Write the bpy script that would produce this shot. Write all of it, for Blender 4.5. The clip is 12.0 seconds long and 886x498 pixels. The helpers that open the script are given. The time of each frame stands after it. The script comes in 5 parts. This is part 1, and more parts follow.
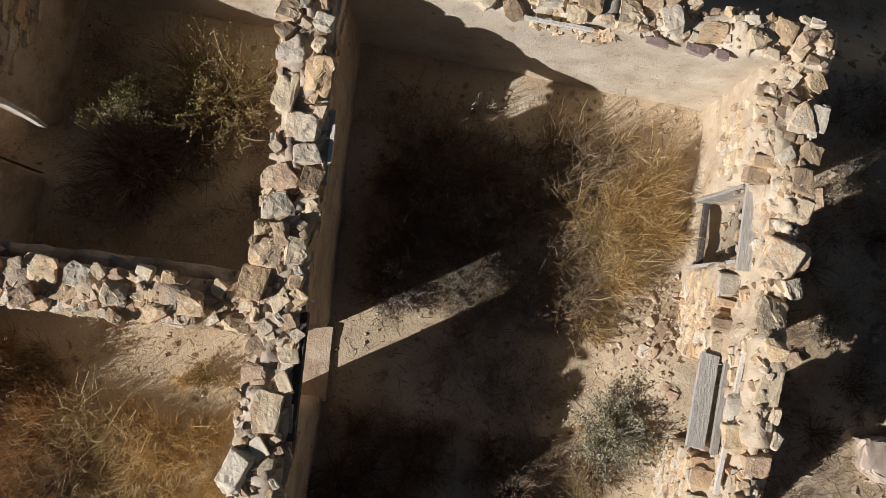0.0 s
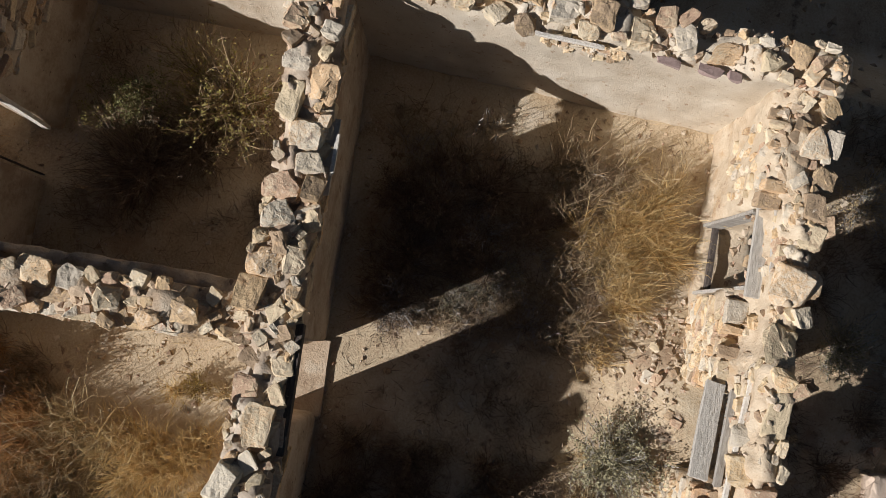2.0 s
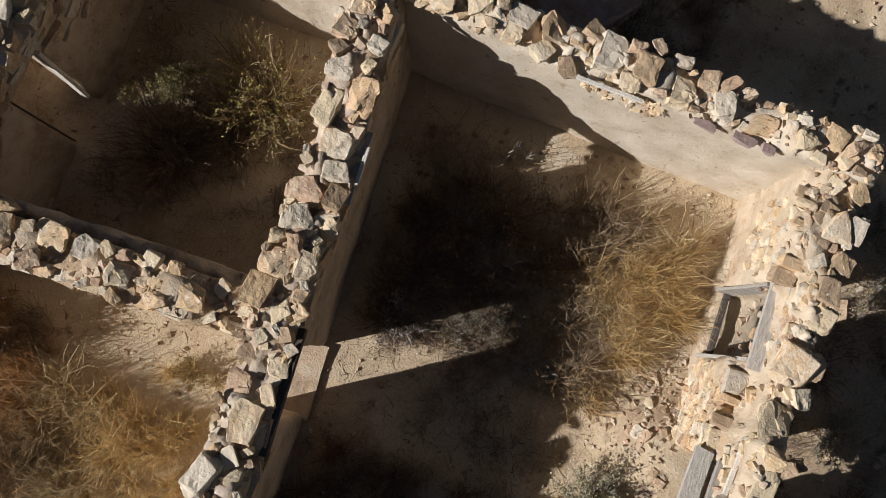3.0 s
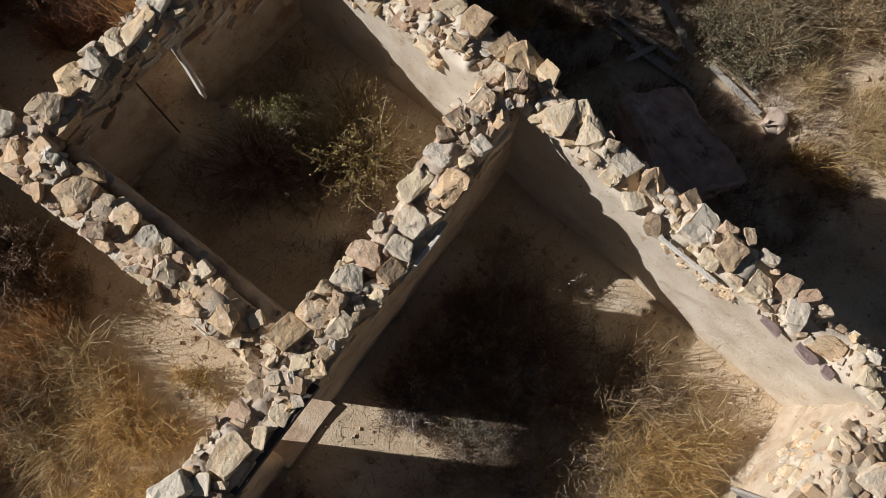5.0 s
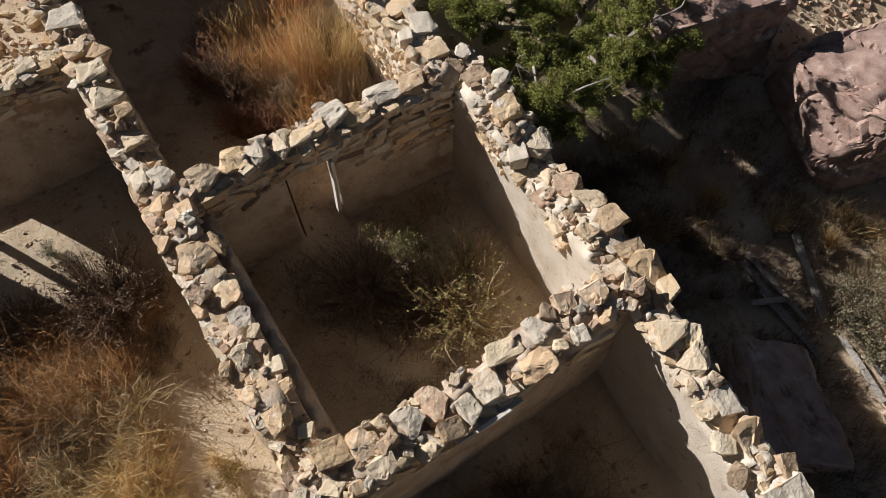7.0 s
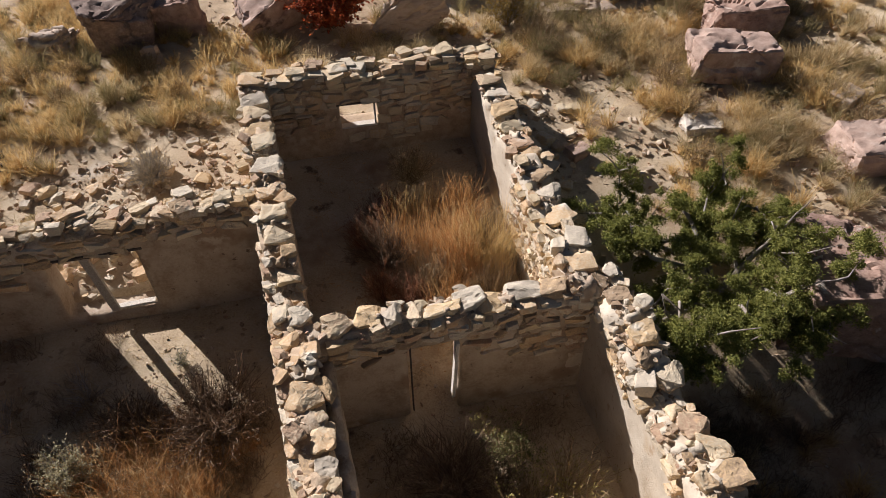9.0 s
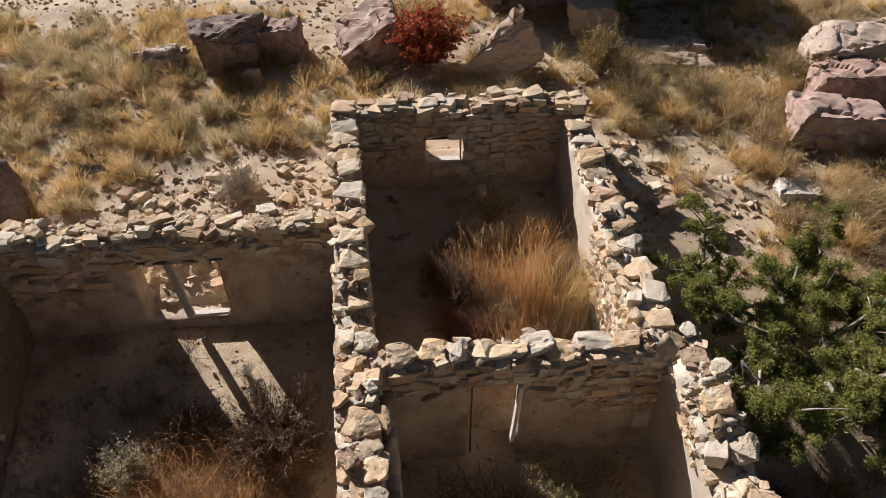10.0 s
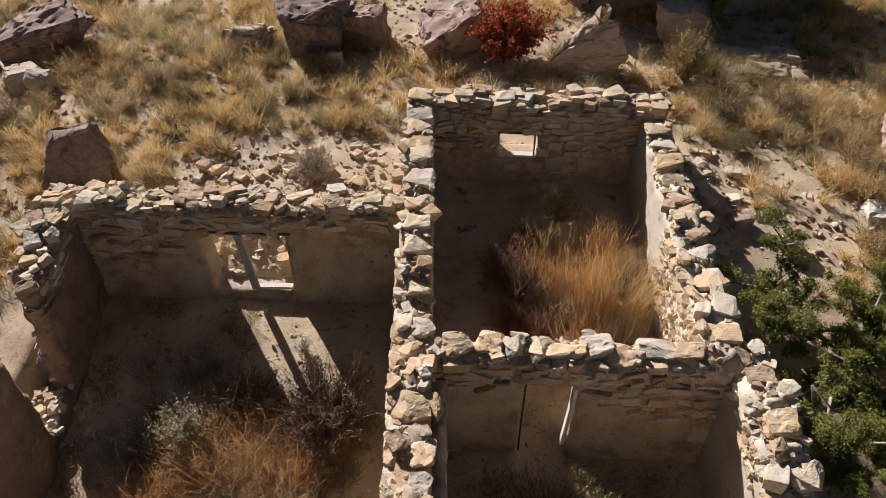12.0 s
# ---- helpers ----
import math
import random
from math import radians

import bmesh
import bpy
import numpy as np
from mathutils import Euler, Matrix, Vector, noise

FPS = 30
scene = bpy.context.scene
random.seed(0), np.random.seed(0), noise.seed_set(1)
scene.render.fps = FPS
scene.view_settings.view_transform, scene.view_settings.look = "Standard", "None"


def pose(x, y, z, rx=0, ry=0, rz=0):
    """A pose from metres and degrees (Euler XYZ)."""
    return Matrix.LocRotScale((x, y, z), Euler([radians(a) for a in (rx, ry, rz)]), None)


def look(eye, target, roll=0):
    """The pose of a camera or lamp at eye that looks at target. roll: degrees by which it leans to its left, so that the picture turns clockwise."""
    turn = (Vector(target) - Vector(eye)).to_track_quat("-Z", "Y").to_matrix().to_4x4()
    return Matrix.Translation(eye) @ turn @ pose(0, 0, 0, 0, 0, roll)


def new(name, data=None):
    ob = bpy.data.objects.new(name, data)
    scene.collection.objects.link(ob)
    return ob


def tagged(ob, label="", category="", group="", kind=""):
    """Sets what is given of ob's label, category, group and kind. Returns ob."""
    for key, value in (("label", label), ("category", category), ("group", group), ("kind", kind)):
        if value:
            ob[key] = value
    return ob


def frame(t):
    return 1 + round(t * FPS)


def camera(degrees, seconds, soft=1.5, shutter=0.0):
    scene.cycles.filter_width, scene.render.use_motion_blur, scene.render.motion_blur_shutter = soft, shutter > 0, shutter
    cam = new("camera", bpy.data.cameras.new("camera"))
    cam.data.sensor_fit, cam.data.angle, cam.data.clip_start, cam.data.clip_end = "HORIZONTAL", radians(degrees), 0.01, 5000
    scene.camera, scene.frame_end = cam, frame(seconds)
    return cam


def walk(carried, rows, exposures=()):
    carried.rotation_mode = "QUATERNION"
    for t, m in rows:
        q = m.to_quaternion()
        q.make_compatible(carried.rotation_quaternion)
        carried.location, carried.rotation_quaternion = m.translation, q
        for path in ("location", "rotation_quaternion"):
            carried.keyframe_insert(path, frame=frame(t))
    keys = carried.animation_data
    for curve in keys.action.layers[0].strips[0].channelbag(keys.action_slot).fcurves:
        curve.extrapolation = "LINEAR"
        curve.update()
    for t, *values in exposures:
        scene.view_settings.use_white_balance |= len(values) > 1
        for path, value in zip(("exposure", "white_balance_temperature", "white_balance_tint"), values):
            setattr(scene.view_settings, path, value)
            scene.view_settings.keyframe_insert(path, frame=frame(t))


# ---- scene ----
# The camera and its flight: it hangs over the ruin, turns and tilts up.
cam = camera(63.3, 12.0, soft=0.5)
ROWS = [
    (0.0, -0.000, 0.000, 9.200, 5.90, -0.42, -80.51),
    (0.5, -0.064, -0.012, 9.110, 6.54, -0.29, -80.57),
    (1.0, -0.047, -0.010, 9.056, 6.64, -0.24, -80.56),
    (1.5, -0.036, -0.020, 9.024, 6.96, -0.26, -80.44),
    (2.0, -0.033, -0.052, 9.035, 7.57, -0.17, -78.49),
    (2.5, 0.011, -0.039, 9.068, 7.99, -0.29, -74.42),
    (4.5, 0.328, 0.147, 9.119, 11.80, -0.64, -55.02),
    (5.0, 0.368, 0.159, 9.161, 13.79, -0.35, -49.93),
    (5.5, 0.372, 0.132, 9.153, 16.63, -0.02, -44.76),
    (6.0, 0.368, 0.113, 9.121, 19.91, 0.20, -39.75),
    (6.5, 0.353, 0.101, 9.100, 23.51, 0.29, -34.88),
    (7.0, 0.340, 0.055, 9.055, 27.60, 0.42, -30.06),
    (9.0, 0.345, -0.185, 8.903, 44.74, 0.50, -12.36),
    (9.5, 0.324, -0.168, 8.857, 47.22, 0.37, -8.88),
    (10.0, 0.316, -0.158, 8.804, 48.08, 0.25, -4.25),
    (10.5, 0.320, -0.163, 8.763, 48.08, 0.13, -0.31),
    (11.0, 0.325, -0.172, 8.720, 48.07, 0.08, 1.24),
    (11.5, 0.315, -0.180, 8.684, 48.09, 0.02, 2.22),
    (12.0, 0.301, -0.183, 8.679, 48.00, -0.02, 2.81),
]
EXPOSURES = [(0.0, -0.20, 5930, 13), (4.5, -0.21, 5870, 13), (6.0, -0.07, 5830, 13), (7.0, 0.03, 5900, 14), (9.0, 0.16, 6080, 18), (12.0, 0.20, 6050, 17)]
walk(cam, [(t, pose(x, y, z, rx, ry, rz)) for t, x, y, z, rx, ry, rz in ROWS], EXPOSURES)

# Daylight: a low clear sun from the north-west of the plan, and the sky.
SUN_TRAVEL = Vector((0.55, -0.835, 0.0)).normalized()
SUN_HEIGHT = radians(28.5)
sun = new("sun", bpy.data.lights.new("sun", "SUN"))
sun.data.energy, sun.data.angle, sun.data.color = 6.5, radians(0.53), (1.0, 0.945, 0.885)
sun.matrix_world = look((0, 0, 30), Vector((0, 0, 30)) + SUN_TRAVEL * math.cos(SUN_HEIGHT) - Vector((0, 0, math.sin(SUN_HEIGHT))))
world = bpy.data.worlds.new("sky")
scene.world, world.use_nodes = world, True
sky = world.node_tree.nodes.new("ShaderNodeTexSky")
sky.sky_type, sky.sun_disc = "NISHITA", False
sky.sun_elevation, sky.sun_rotation = SUN_HEIGHT, math.atan2(-SUN_TRAVEL.x, -SUN_TRAVEL.y)
back = world.node_tree.nodes["Background"]
back.inputs["Strength"].default_value = 0.0225
world.node_tree.links.new(sky.outputs["Color"], back.inputs["Color"])

# ---- materials ----


def material(name, colours, scale=4.0, rough=0.9, bump=0.4, fine=45.0, vary="", spread=0.5, patches=None, stretch=None, speck=0.75):
    """A dry mineral or plant surface: a ramp of colours over broad noise, fine grain over it, relief from both.
    vary: "object" or "island" shifts the ramp from piece to piece. patches: (colour, scale, from, to) of stains."""
    mat = bpy.data.materials.new(name)
    mat.use_nodes = True
    nodes, link = mat.node_tree.nodes, mat.node_tree.links.new
    shade = nodes["Principled BSDF"]
    shade.inputs["Roughness"].default_value = rough
    shade.inputs["Specular IOR Level"].default_value = 0.25
    place = nodes.new("ShaderNodeNewGeometry")
    where = place.outputs["Position"]
    if stretch:
        turn = nodes.new("ShaderNodeMapping")
        turn.inputs["Scale"].default_value = stretch
        link(where, turn.inputs["Vector"])
        where = turn.outputs["Vector"]

    def noise_at(size, detail, lift):
        tex = nodes.new("ShaderNodeTexNoise")
        tex.inputs["Scale"].default_value, tex.inputs["Detail"].default_value, tex.inputs["Roughness"].default_value = size, detail, lift
        link(where, tex.inputs["Vector"])
        return tex.outputs["Fac"]

    def calc(kind, a, b):
        op = nodes.new("ShaderNodeMath")
        op.operation = kind
        for slot, v in zip(op.inputs, (a, b)):
            if isinstance(v, (int, float)):
                slot.default_value = v
            else:
                link(v, slot)
        return op.outputs[0]

    broad, grain = noise_at(scale, 6, 0.6), noise_at(fine, 4, 0.65)
    value = calc("ADD", calc("MULTIPLY", calc("SUBTRACT", broad, 0.5), 1.5), 0.5)
    if vary:
        pick = nodes.new("ShaderNodeObjectInfo").outputs["Random"] if vary == "object" else place.outputs["Random Per Island"]
        value = calc("ADD", calc("MULTIPLY", value, 1 - spread), calc("MULTIPLY", pick, spread))
    value = calc("ADD", value, calc("MULTIPLY", calc("SUBTRACT", grain, 0.5), speck))
    ramp = nodes.new("ShaderNodeValToRGB")
    link(value, ramp.inputs["Fac"])
    steps = ramp.color_ramp.elements
    for i, c in enumerate(colours):
        at = 0.12 + 0.76 * i / max(1, len(colours) - 1)
        step = steps[i] if i < 2 else steps.new(at)
        step.position, step.color = at, (*c, 1)
    colour = ramp.outputs["Color"]
    if patches:
        for tint, size, low, high in patches:
            edge = nodes.new("ShaderNodeMapRange")
            edge.inputs["From Min"].default_value, edge.inputs["From Max"].default_value = low, high
            link(noise_at(size, 7, 0.62), edge.inputs["Value"])
            mix = nodes.new("ShaderNodeMix")
            mix.data_type = "RGBA"
            link(edge.outputs["Result"], mix.inputs["Factor"])
            link(colour, mix.inputs[6])
            mix.inputs[7].default_value = (*tint, 1)
            colour = mix.outputs[2]
    link(colour, shade.inputs["Base Color"])
    relief = nodes.new("ShaderNodeBump")
    relief.inputs["Strength"].default_value, relief.inputs["Distance"].default_value = bump, 0.03
    link(calc("ADD", calc("MULTIPLY", broad, 1.0), calc("MULTIPLY", grain, 0.35)), relief.inputs["Height"])
    link(relief.outputs["Normal"], shade.inputs["Normal"])
    return mat


def leafy(name, colours, rough=0.75, glow=0.25):
    """Thin dry leaves and stalks: colour varies from blade to blade, and light passes through them."""
    mat = material(name, colours, scale=7.0, rough=rough, bump=0.0, fine=26.0, vary="island", spread=0.6, speck=0.5)
    nodes, link = mat.node_tree.nodes, mat.node_tree.links.new
    shade, out = nodes["Principled BSDF"], nodes["Material Output"]
    thin, mix = nodes.new("ShaderNodeBsdfTranslucent"), nodes.new("ShaderNodeMixShader")
    link(shade.inputs["Base Color"].links[0].from_socket, thin.inputs["Color"])
    mix.inputs["Fac"].default_value = glow
    link(shade.outputs[0], mix.inputs[1])
    link(thin.outputs[0], mix.inputs[2])
    link(mix.outputs[0], out.inputs["Surface"])
    return mat


STONE = material("sandstone", [(0.36, 0.26, 0.16), (0.62, 0.44, 0.235), (0.66, 0.55, 0.37), (0.50, 0.43, 0.325), (0.67, 0.585, 0.43), (0.58, 0.385, 0.205), (0.64, 0.535, 0.355), (0.44, 0.285, 0.18), (0.60, 0.485, 0.305)],
                 scale=3.5, bump=1.0, fine=38, vary="object", spread=0.86, speck=0.26, patches=[((0.70, 0.63, 0.49), 2.6, 0.61, 0.72), ((0.60, 0.385, 0.20), 3.3, 0.63, 0.71), ((0.20, 0.145, 0.105), 5.0, 0.64, 0.74)])
RUBBLE = material("rubble", [(0.25, 0.17, 0.11), (0.42, 0.30, 0.18), (0.52, 0.41, 0.28), (0.57, 0.48, 0.35), (0.42, 0.24, 0.14)],
                  scale=6, bump=0.5, fine=50, vary="island", spread=0.7)
PLASTER = material("mud_plaster", [(0.27, 0.19, 0.125), (0.42, 0.325, 0.225), (0.52, 0.425, 0.31), (0.46, 0.36, 0.25)], scale=2.6, bump=1.0, fine=24,
                   patches=[((0.34, 0.24, 0.155), 1.5, 0.55, 0.64), ((0.55, 0.46, 0.34), 2.6, 0.58, 0.66), ((0.20, 0.14, 0.095), 9.0, 0.63, 0.68)])
LIMEPLASTER = material("pale_lime_plaster", [(0.42, 0.33, 0.22), (0.56, 0.47, 0.34), (0.62, 0.535, 0.40), (0.68, 0.605, 0.475)], scale=1.8, bump=1.0, fine=52, speck=0.55,
                       patches=[((0.56, 0.44, 0.29), 1.1, 0.60, 0.70), ((0.40, 0.29, 0.19), 15.0, 0.62, 0.66), ((0.47, 0.345, 0.22), 4.0, 0.61, 0.68)])
SLATE = material("purple_slate", [(0.24, 0.17, 0.145), (0.36, 0.26, 0.22), (0.46, 0.35, 0.29)], scale=5, bump=0.7, fine=40, vary="object", spread=0.4)
CREAM = material("cream_mortar", [(0.38, 0.28, 0.17), (0.50, 0.39, 0.26), (0.57, 0.465, 0.32), (0.64, 0.545, 0.40)], scale=4, bump=1.0, fine=44, speck=0.6,
                 patches=[((0.47, 0.33, 0.19), 2.2, 0.57, 0.66), ((0.33, 0.22, 0.14), 9.0, 0.62, 0.67)])
MORTAR = material("earth_mortar", [(0.30, 0.21, 0.13), (0.48, 0.36, 0.235), (0.57, 0.455, 0.31)], scale=5, bump=1.0, fine=42,
                  patches=[((0.56, 0.47, 0.34), 2.5, 0.55, 0.68)])
EARTH = material("sandy_earth", [(0.30, 0.21, 0.12), (0.48, 0.365, 0.225), (0.57, 0.455, 0.295), (0.65, 0.55, 0.385)], scale=1.1, bump=1.0, fine=34, speck=0.95,
                 patches=[((0.38, 0.26, 0.16), 0.7, 0.54, 0.66), ((0.60, 0.51, 0.38), 0.9, 0.60, 0.72), ((0.20, 0.14, 0.09), 3.0, 0.60, 0.70)])
REDROCK = material("red_sandstone", [(0.20, 0.12, 0.085), (0.35, 0.235, 0.175), (0.48, 0.345, 0.265), (0.58, 0.45, 0.355)], scale=5.0, bump=0.5, fine=44,
                   vary="object", spread=0.3, speck=0.5, patches=[((0.15, 0.095, 0.075), 1.7, 0.63, 0.71), ((0.62, 0.52, 0.42), 2.4, 0.60, 0.68)])
# Dark varnished rock; shade on its visible faces is put into the colour too.
DARKROCK = material("varnished_shaded_rock", [(0.12, 0.08, 0.06), (0.21, 0.145, 0.11), (0.31, 0.23, 0.175), (0.42, 0.345, 0.285)], scale=5.0, bump=0.5, fine=26, vary="object", spread=0.3,
                    patches=[((0.42, 0.36, 0.31), 1.3, 0.60, 0.70)])
WHITEROCK = material("whitish_sandstone", [(0.45, 0.38, 0.30), (0.60, 0.53, 0.43), (0.70, 0.63, 0.53)], scale=2.5, bump=0.7, fine=30)
PALEROCK = material("pale_sandstone", [(0.34, 0.25, 0.175), (0.50, 0.39, 0.285), (0.60, 0.49, 0.375)], scale=5.0, bump=0.5, fine=44, vary="object", spread=0.3,
                    patches=[((0.16, 0.11, 0.08), 1.8, 0.58, 0.70)], stretch=(1, 1, 3))
WOOD = material("weathered_wood", [(0.24, 0.212, 0.172), (0.43, 0.392, 0.325), (0.59, 0.545, 0.455)], scale=3, bump=0.5, fine=30, vary="object", spread=0.3, stretch=(3, 14, 14))
WOODY = material("weathered_wood_cross", [(0.24, 0.212, 0.172), (0.43, 0.392, 0.325), (0.59, 0.545, 0.455)], scale=3, bump=0.5, fine=30, vary="object", spread=0.3, stretch=(14, 3, 14))
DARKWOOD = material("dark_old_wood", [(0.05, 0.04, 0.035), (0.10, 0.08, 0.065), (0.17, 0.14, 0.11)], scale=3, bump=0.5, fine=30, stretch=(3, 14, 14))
WHITEWOOD = material("bleached_wood", [(0.52, 0.46, 0.37), (0.70, 0.64, 0.53), (0.80, 0.75, 0.64)], scale=4, bump=0.4, fine=40, stretch=(14, 14, 4))
CHAR = material("charred_iron", [(0.01, 0.01, 0.01), (0.03, 0.028, 0.026), (0.06, 0.05, 0.045)], scale=8, bump=0.4, fine=40, rough=0.7)
STRAW = leafy("straw", [(0.32, 0.21, 0.09), (0.55, 0.41, 0.20), (0.68, 0.54, 0.30), (0.74, 0.64, 0.42)], glow=0.42)
GOLD = leafy("golden_grass", [(0.38, 0.24, 0.085), (0.62, 0.42, 0.16), (0.74, 0.55, 0.25), (0.78, 0.64, 0.37)], glow=0.42)
ORANGE = leafy("orange_grass", [(0.25, 0.11, 0.04), (0.50, 0.255, 0.09), (0.64, 0.38, 0.15), (0.72, 0.52, 0.26)], glow=0.42)
SAGE = leafy("sage_leaf", [(0.15, 0.135, 0.075), (0.31, 0.285, 0.165), (0.46, 0.42, 0.275)])
PALESAGE = leafy("pale_sage_leaf", [(0.23, 0.205, 0.115), (0.43, 0.39, 0.225), (0.59, 0.54, 0.35)])
OLIVESTRAW = leafy("olive_straw", [(0.20, 0.165, 0.07), (0.38, 0.31, 0.14), (0.52, 0.43, 0.23)], glow=0.35)
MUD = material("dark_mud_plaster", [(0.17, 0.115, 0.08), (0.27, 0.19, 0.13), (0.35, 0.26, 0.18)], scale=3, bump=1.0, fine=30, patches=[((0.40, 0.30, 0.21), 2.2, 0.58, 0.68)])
GREEN = leafy("olive_leaf", [(0.11, 0.115, 0.04), (0.23, 0.225, 0.085), (0.38, 0.35, 0.15)])
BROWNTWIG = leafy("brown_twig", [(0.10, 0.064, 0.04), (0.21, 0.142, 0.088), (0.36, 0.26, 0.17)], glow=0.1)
JUNIPER = leafy("juniper_scale", [(0.08, 0.095, 0.022), (0.23, 0.24, 0.055), (0.42, 0.39, 0.11)], glow=0.35)
REDLEAF = leafy("red_leaf", [(0.16, 0.03, 0.012), (0.40, 0.085, 0.03), (0.50, 0.17, 0.06)], glow=0.4)
YELLOWLEAF = leafy("yellow_leaf", [(0.20, 0.13, 0.03), (0.36, 0.25, 0.06), (0.45, 0.33, 0.12)])
LIMELEAF = leafy("lime_leaf", [(0.24, 0.21, 0.055), (0.41, 0.36, 0.11), (0.54, 0.46, 0.19)], glow=0.4)
DRYTWIG = leafy("dry_twig", [(0.17, 0.11, 0.055), (0.34, 0.24, 0.13), (0.52, 0.41, 0.26)], glow=0.15)
RUSSET = leafy("russet_twig", [(0.15, 0.065, 0.035), (0.28, 0.135, 0.075), (0.42, 0.24, 0.14)], glow=0.2)
GREYTWIG = leafy("grey_twig", [(0.16, 0.14, 0.12), (0.34, 0.31, 0.27), (0.52, 0.49, 0.44)], glow=0.05)

# ---- helpers of the builder ----
RNG = np.random.default_rng(7)


def mesh_of(name, verts, faces, mat, smooth=False):
    data = bpy.data.meshes.new(name)
    data.from_pydata([tuple(v) for v in verts], [], [tuple(f) for f in faces])
    data.materials.append(mat)
    if smooth:
        data.shade_smooth()
    return data


def part(name, data, parent, label="", m=None):
    ob = new(name, data)
    ob.parent = parent
    if m is not None:
        ob.matrix_basis = m
    return tagged(ob, label=label)


def thing(name, at, label, category, group="", kind="", turn=0.0):
    return tagged(place_empty(name, at, turn), label, category, group, kind)


def place_empty(name, at, turn=0.0):
    ob = new(name)
    ob.empty_display_size = 0.1
    ob.matrix_basis = pose(*at, 0, 0, turn)
    return ob


def smooth(a, b, v):
    k = np.clip((v - a) / (b - a), 0, 1)
    return k * k * (3 - 2 * k)


def fbm(points, size, octaves=3):
    """Soft noise at many places, about -1 to 1."""
    return np.array([noise.fractal(Vector(p) * size, 0.9, 2.1, octaves) for p in points])


def rock_data(name, seed, mat, corners=13, flat=0.75, bevel=0.035, rough=0.05, boxy=False):
    """One angular broken stone, about one unit across, with chipped edges and a rough skin."""
    r = np.random.default_rng(seed)
    d = r.normal(size=(corners, 3))
    d /= np.linalg.norm(d, axis=1)[:, None]
    d = np.sign(d) * np.abs(d) ** 0.72 * (0.74 + 0.36 * r.random((corners, 1)))
    if boxy:
        eight = np.array([(a, b, c) for a in (-1, 1) for b in (-1, 1) for c in (-1, 1)], float)
        d = np.concatenate([eight * r.uniform(0.45, 1.0, (8, 3)), d[:6] * 1.12])
    d -= (d.max(0) + d.min(0)) / 2
    d /= d.max(0) - d.min(0)
    d = np.clip(d, (-0.47, -0.47, -0.40), (0.47, 0.47, 0.36 + 0.1 * r.random())) + r.normal(0, 0.02, d.shape)
    d -= (d.max(0) + d.min(0)) / 2
    d /= d.max(0) - d.min(0)
    d[:, 2] *= flat
    bm = bmesh.new()
    for p in d:
        bm.verts.new(p)
    bmesh.ops.convex_hull(bm, input=bm.verts)
    bmesh.ops.delete(bm, geom=[v for v in bm.verts if not v.link_faces], context="VERTS")
    if bevel:
        bmesh.ops.dissolve_limit(bm, angle_limit=radians(16), verts=bm.verts, edges=bm.edges)
        bmesh.ops.bevel(bm, geom=list(bm.edges), offset=bevel, segments=2, affect="EDGES", profile=0.5)
    bmesh.ops.triangulate(bm, faces=bm.faces)
    if rough:
        for _ in range(3):
            bmesh.ops.subdivide_edges(bm, edges=[e for e in bm.edges if e.calc_length() > 0.19], cuts=1)
            bmesh.ops.triangulate(bm, faces=bm.faces)
        bm.normal_update()
        for v in bm.verts:
            q = v.co + Vector((seed * 0.37, seed * 0.11, 0))
            near, homes = noise.voronoi(q * 2.6)
            chip = noise.cell(homes[0] * 7.3) * 0.9 - 0.45
            v.co += v.normal * (noise.fractal(q * 3.0, 0.8, 2.2, 4) * rough * 0.6 + chip * rough * 0.7) + Vector(noise.noise_vector(q * 7)) * rough * 0.22
    bmesh.ops.recalc_face_normals(bm, faces=bm.faces)
    data = bpy.data.meshes.new(name)
    bm.to_mesh(data)
    bm.free()
    data.materials.append(mat)
    return data


BLOCKS = [rock_data("stone", 100 + i, STONE, corners=12 + i % 6, bevel=0.034, rough=0.058, boxy=i % 3 == 0) for i in range(16)]
SLABS = [rock_data("stone", 200 + i, STONE, corners=10, flat=0.9, bevel=0.028, boxy=True, rough=0.052) for i in range(16)]
SLATES = [rock_data("stone", 260 + i, SLATE, corners=9, flat=0.8, bevel=0.014, boxy=True, rough=0.05) for i in range(6)]


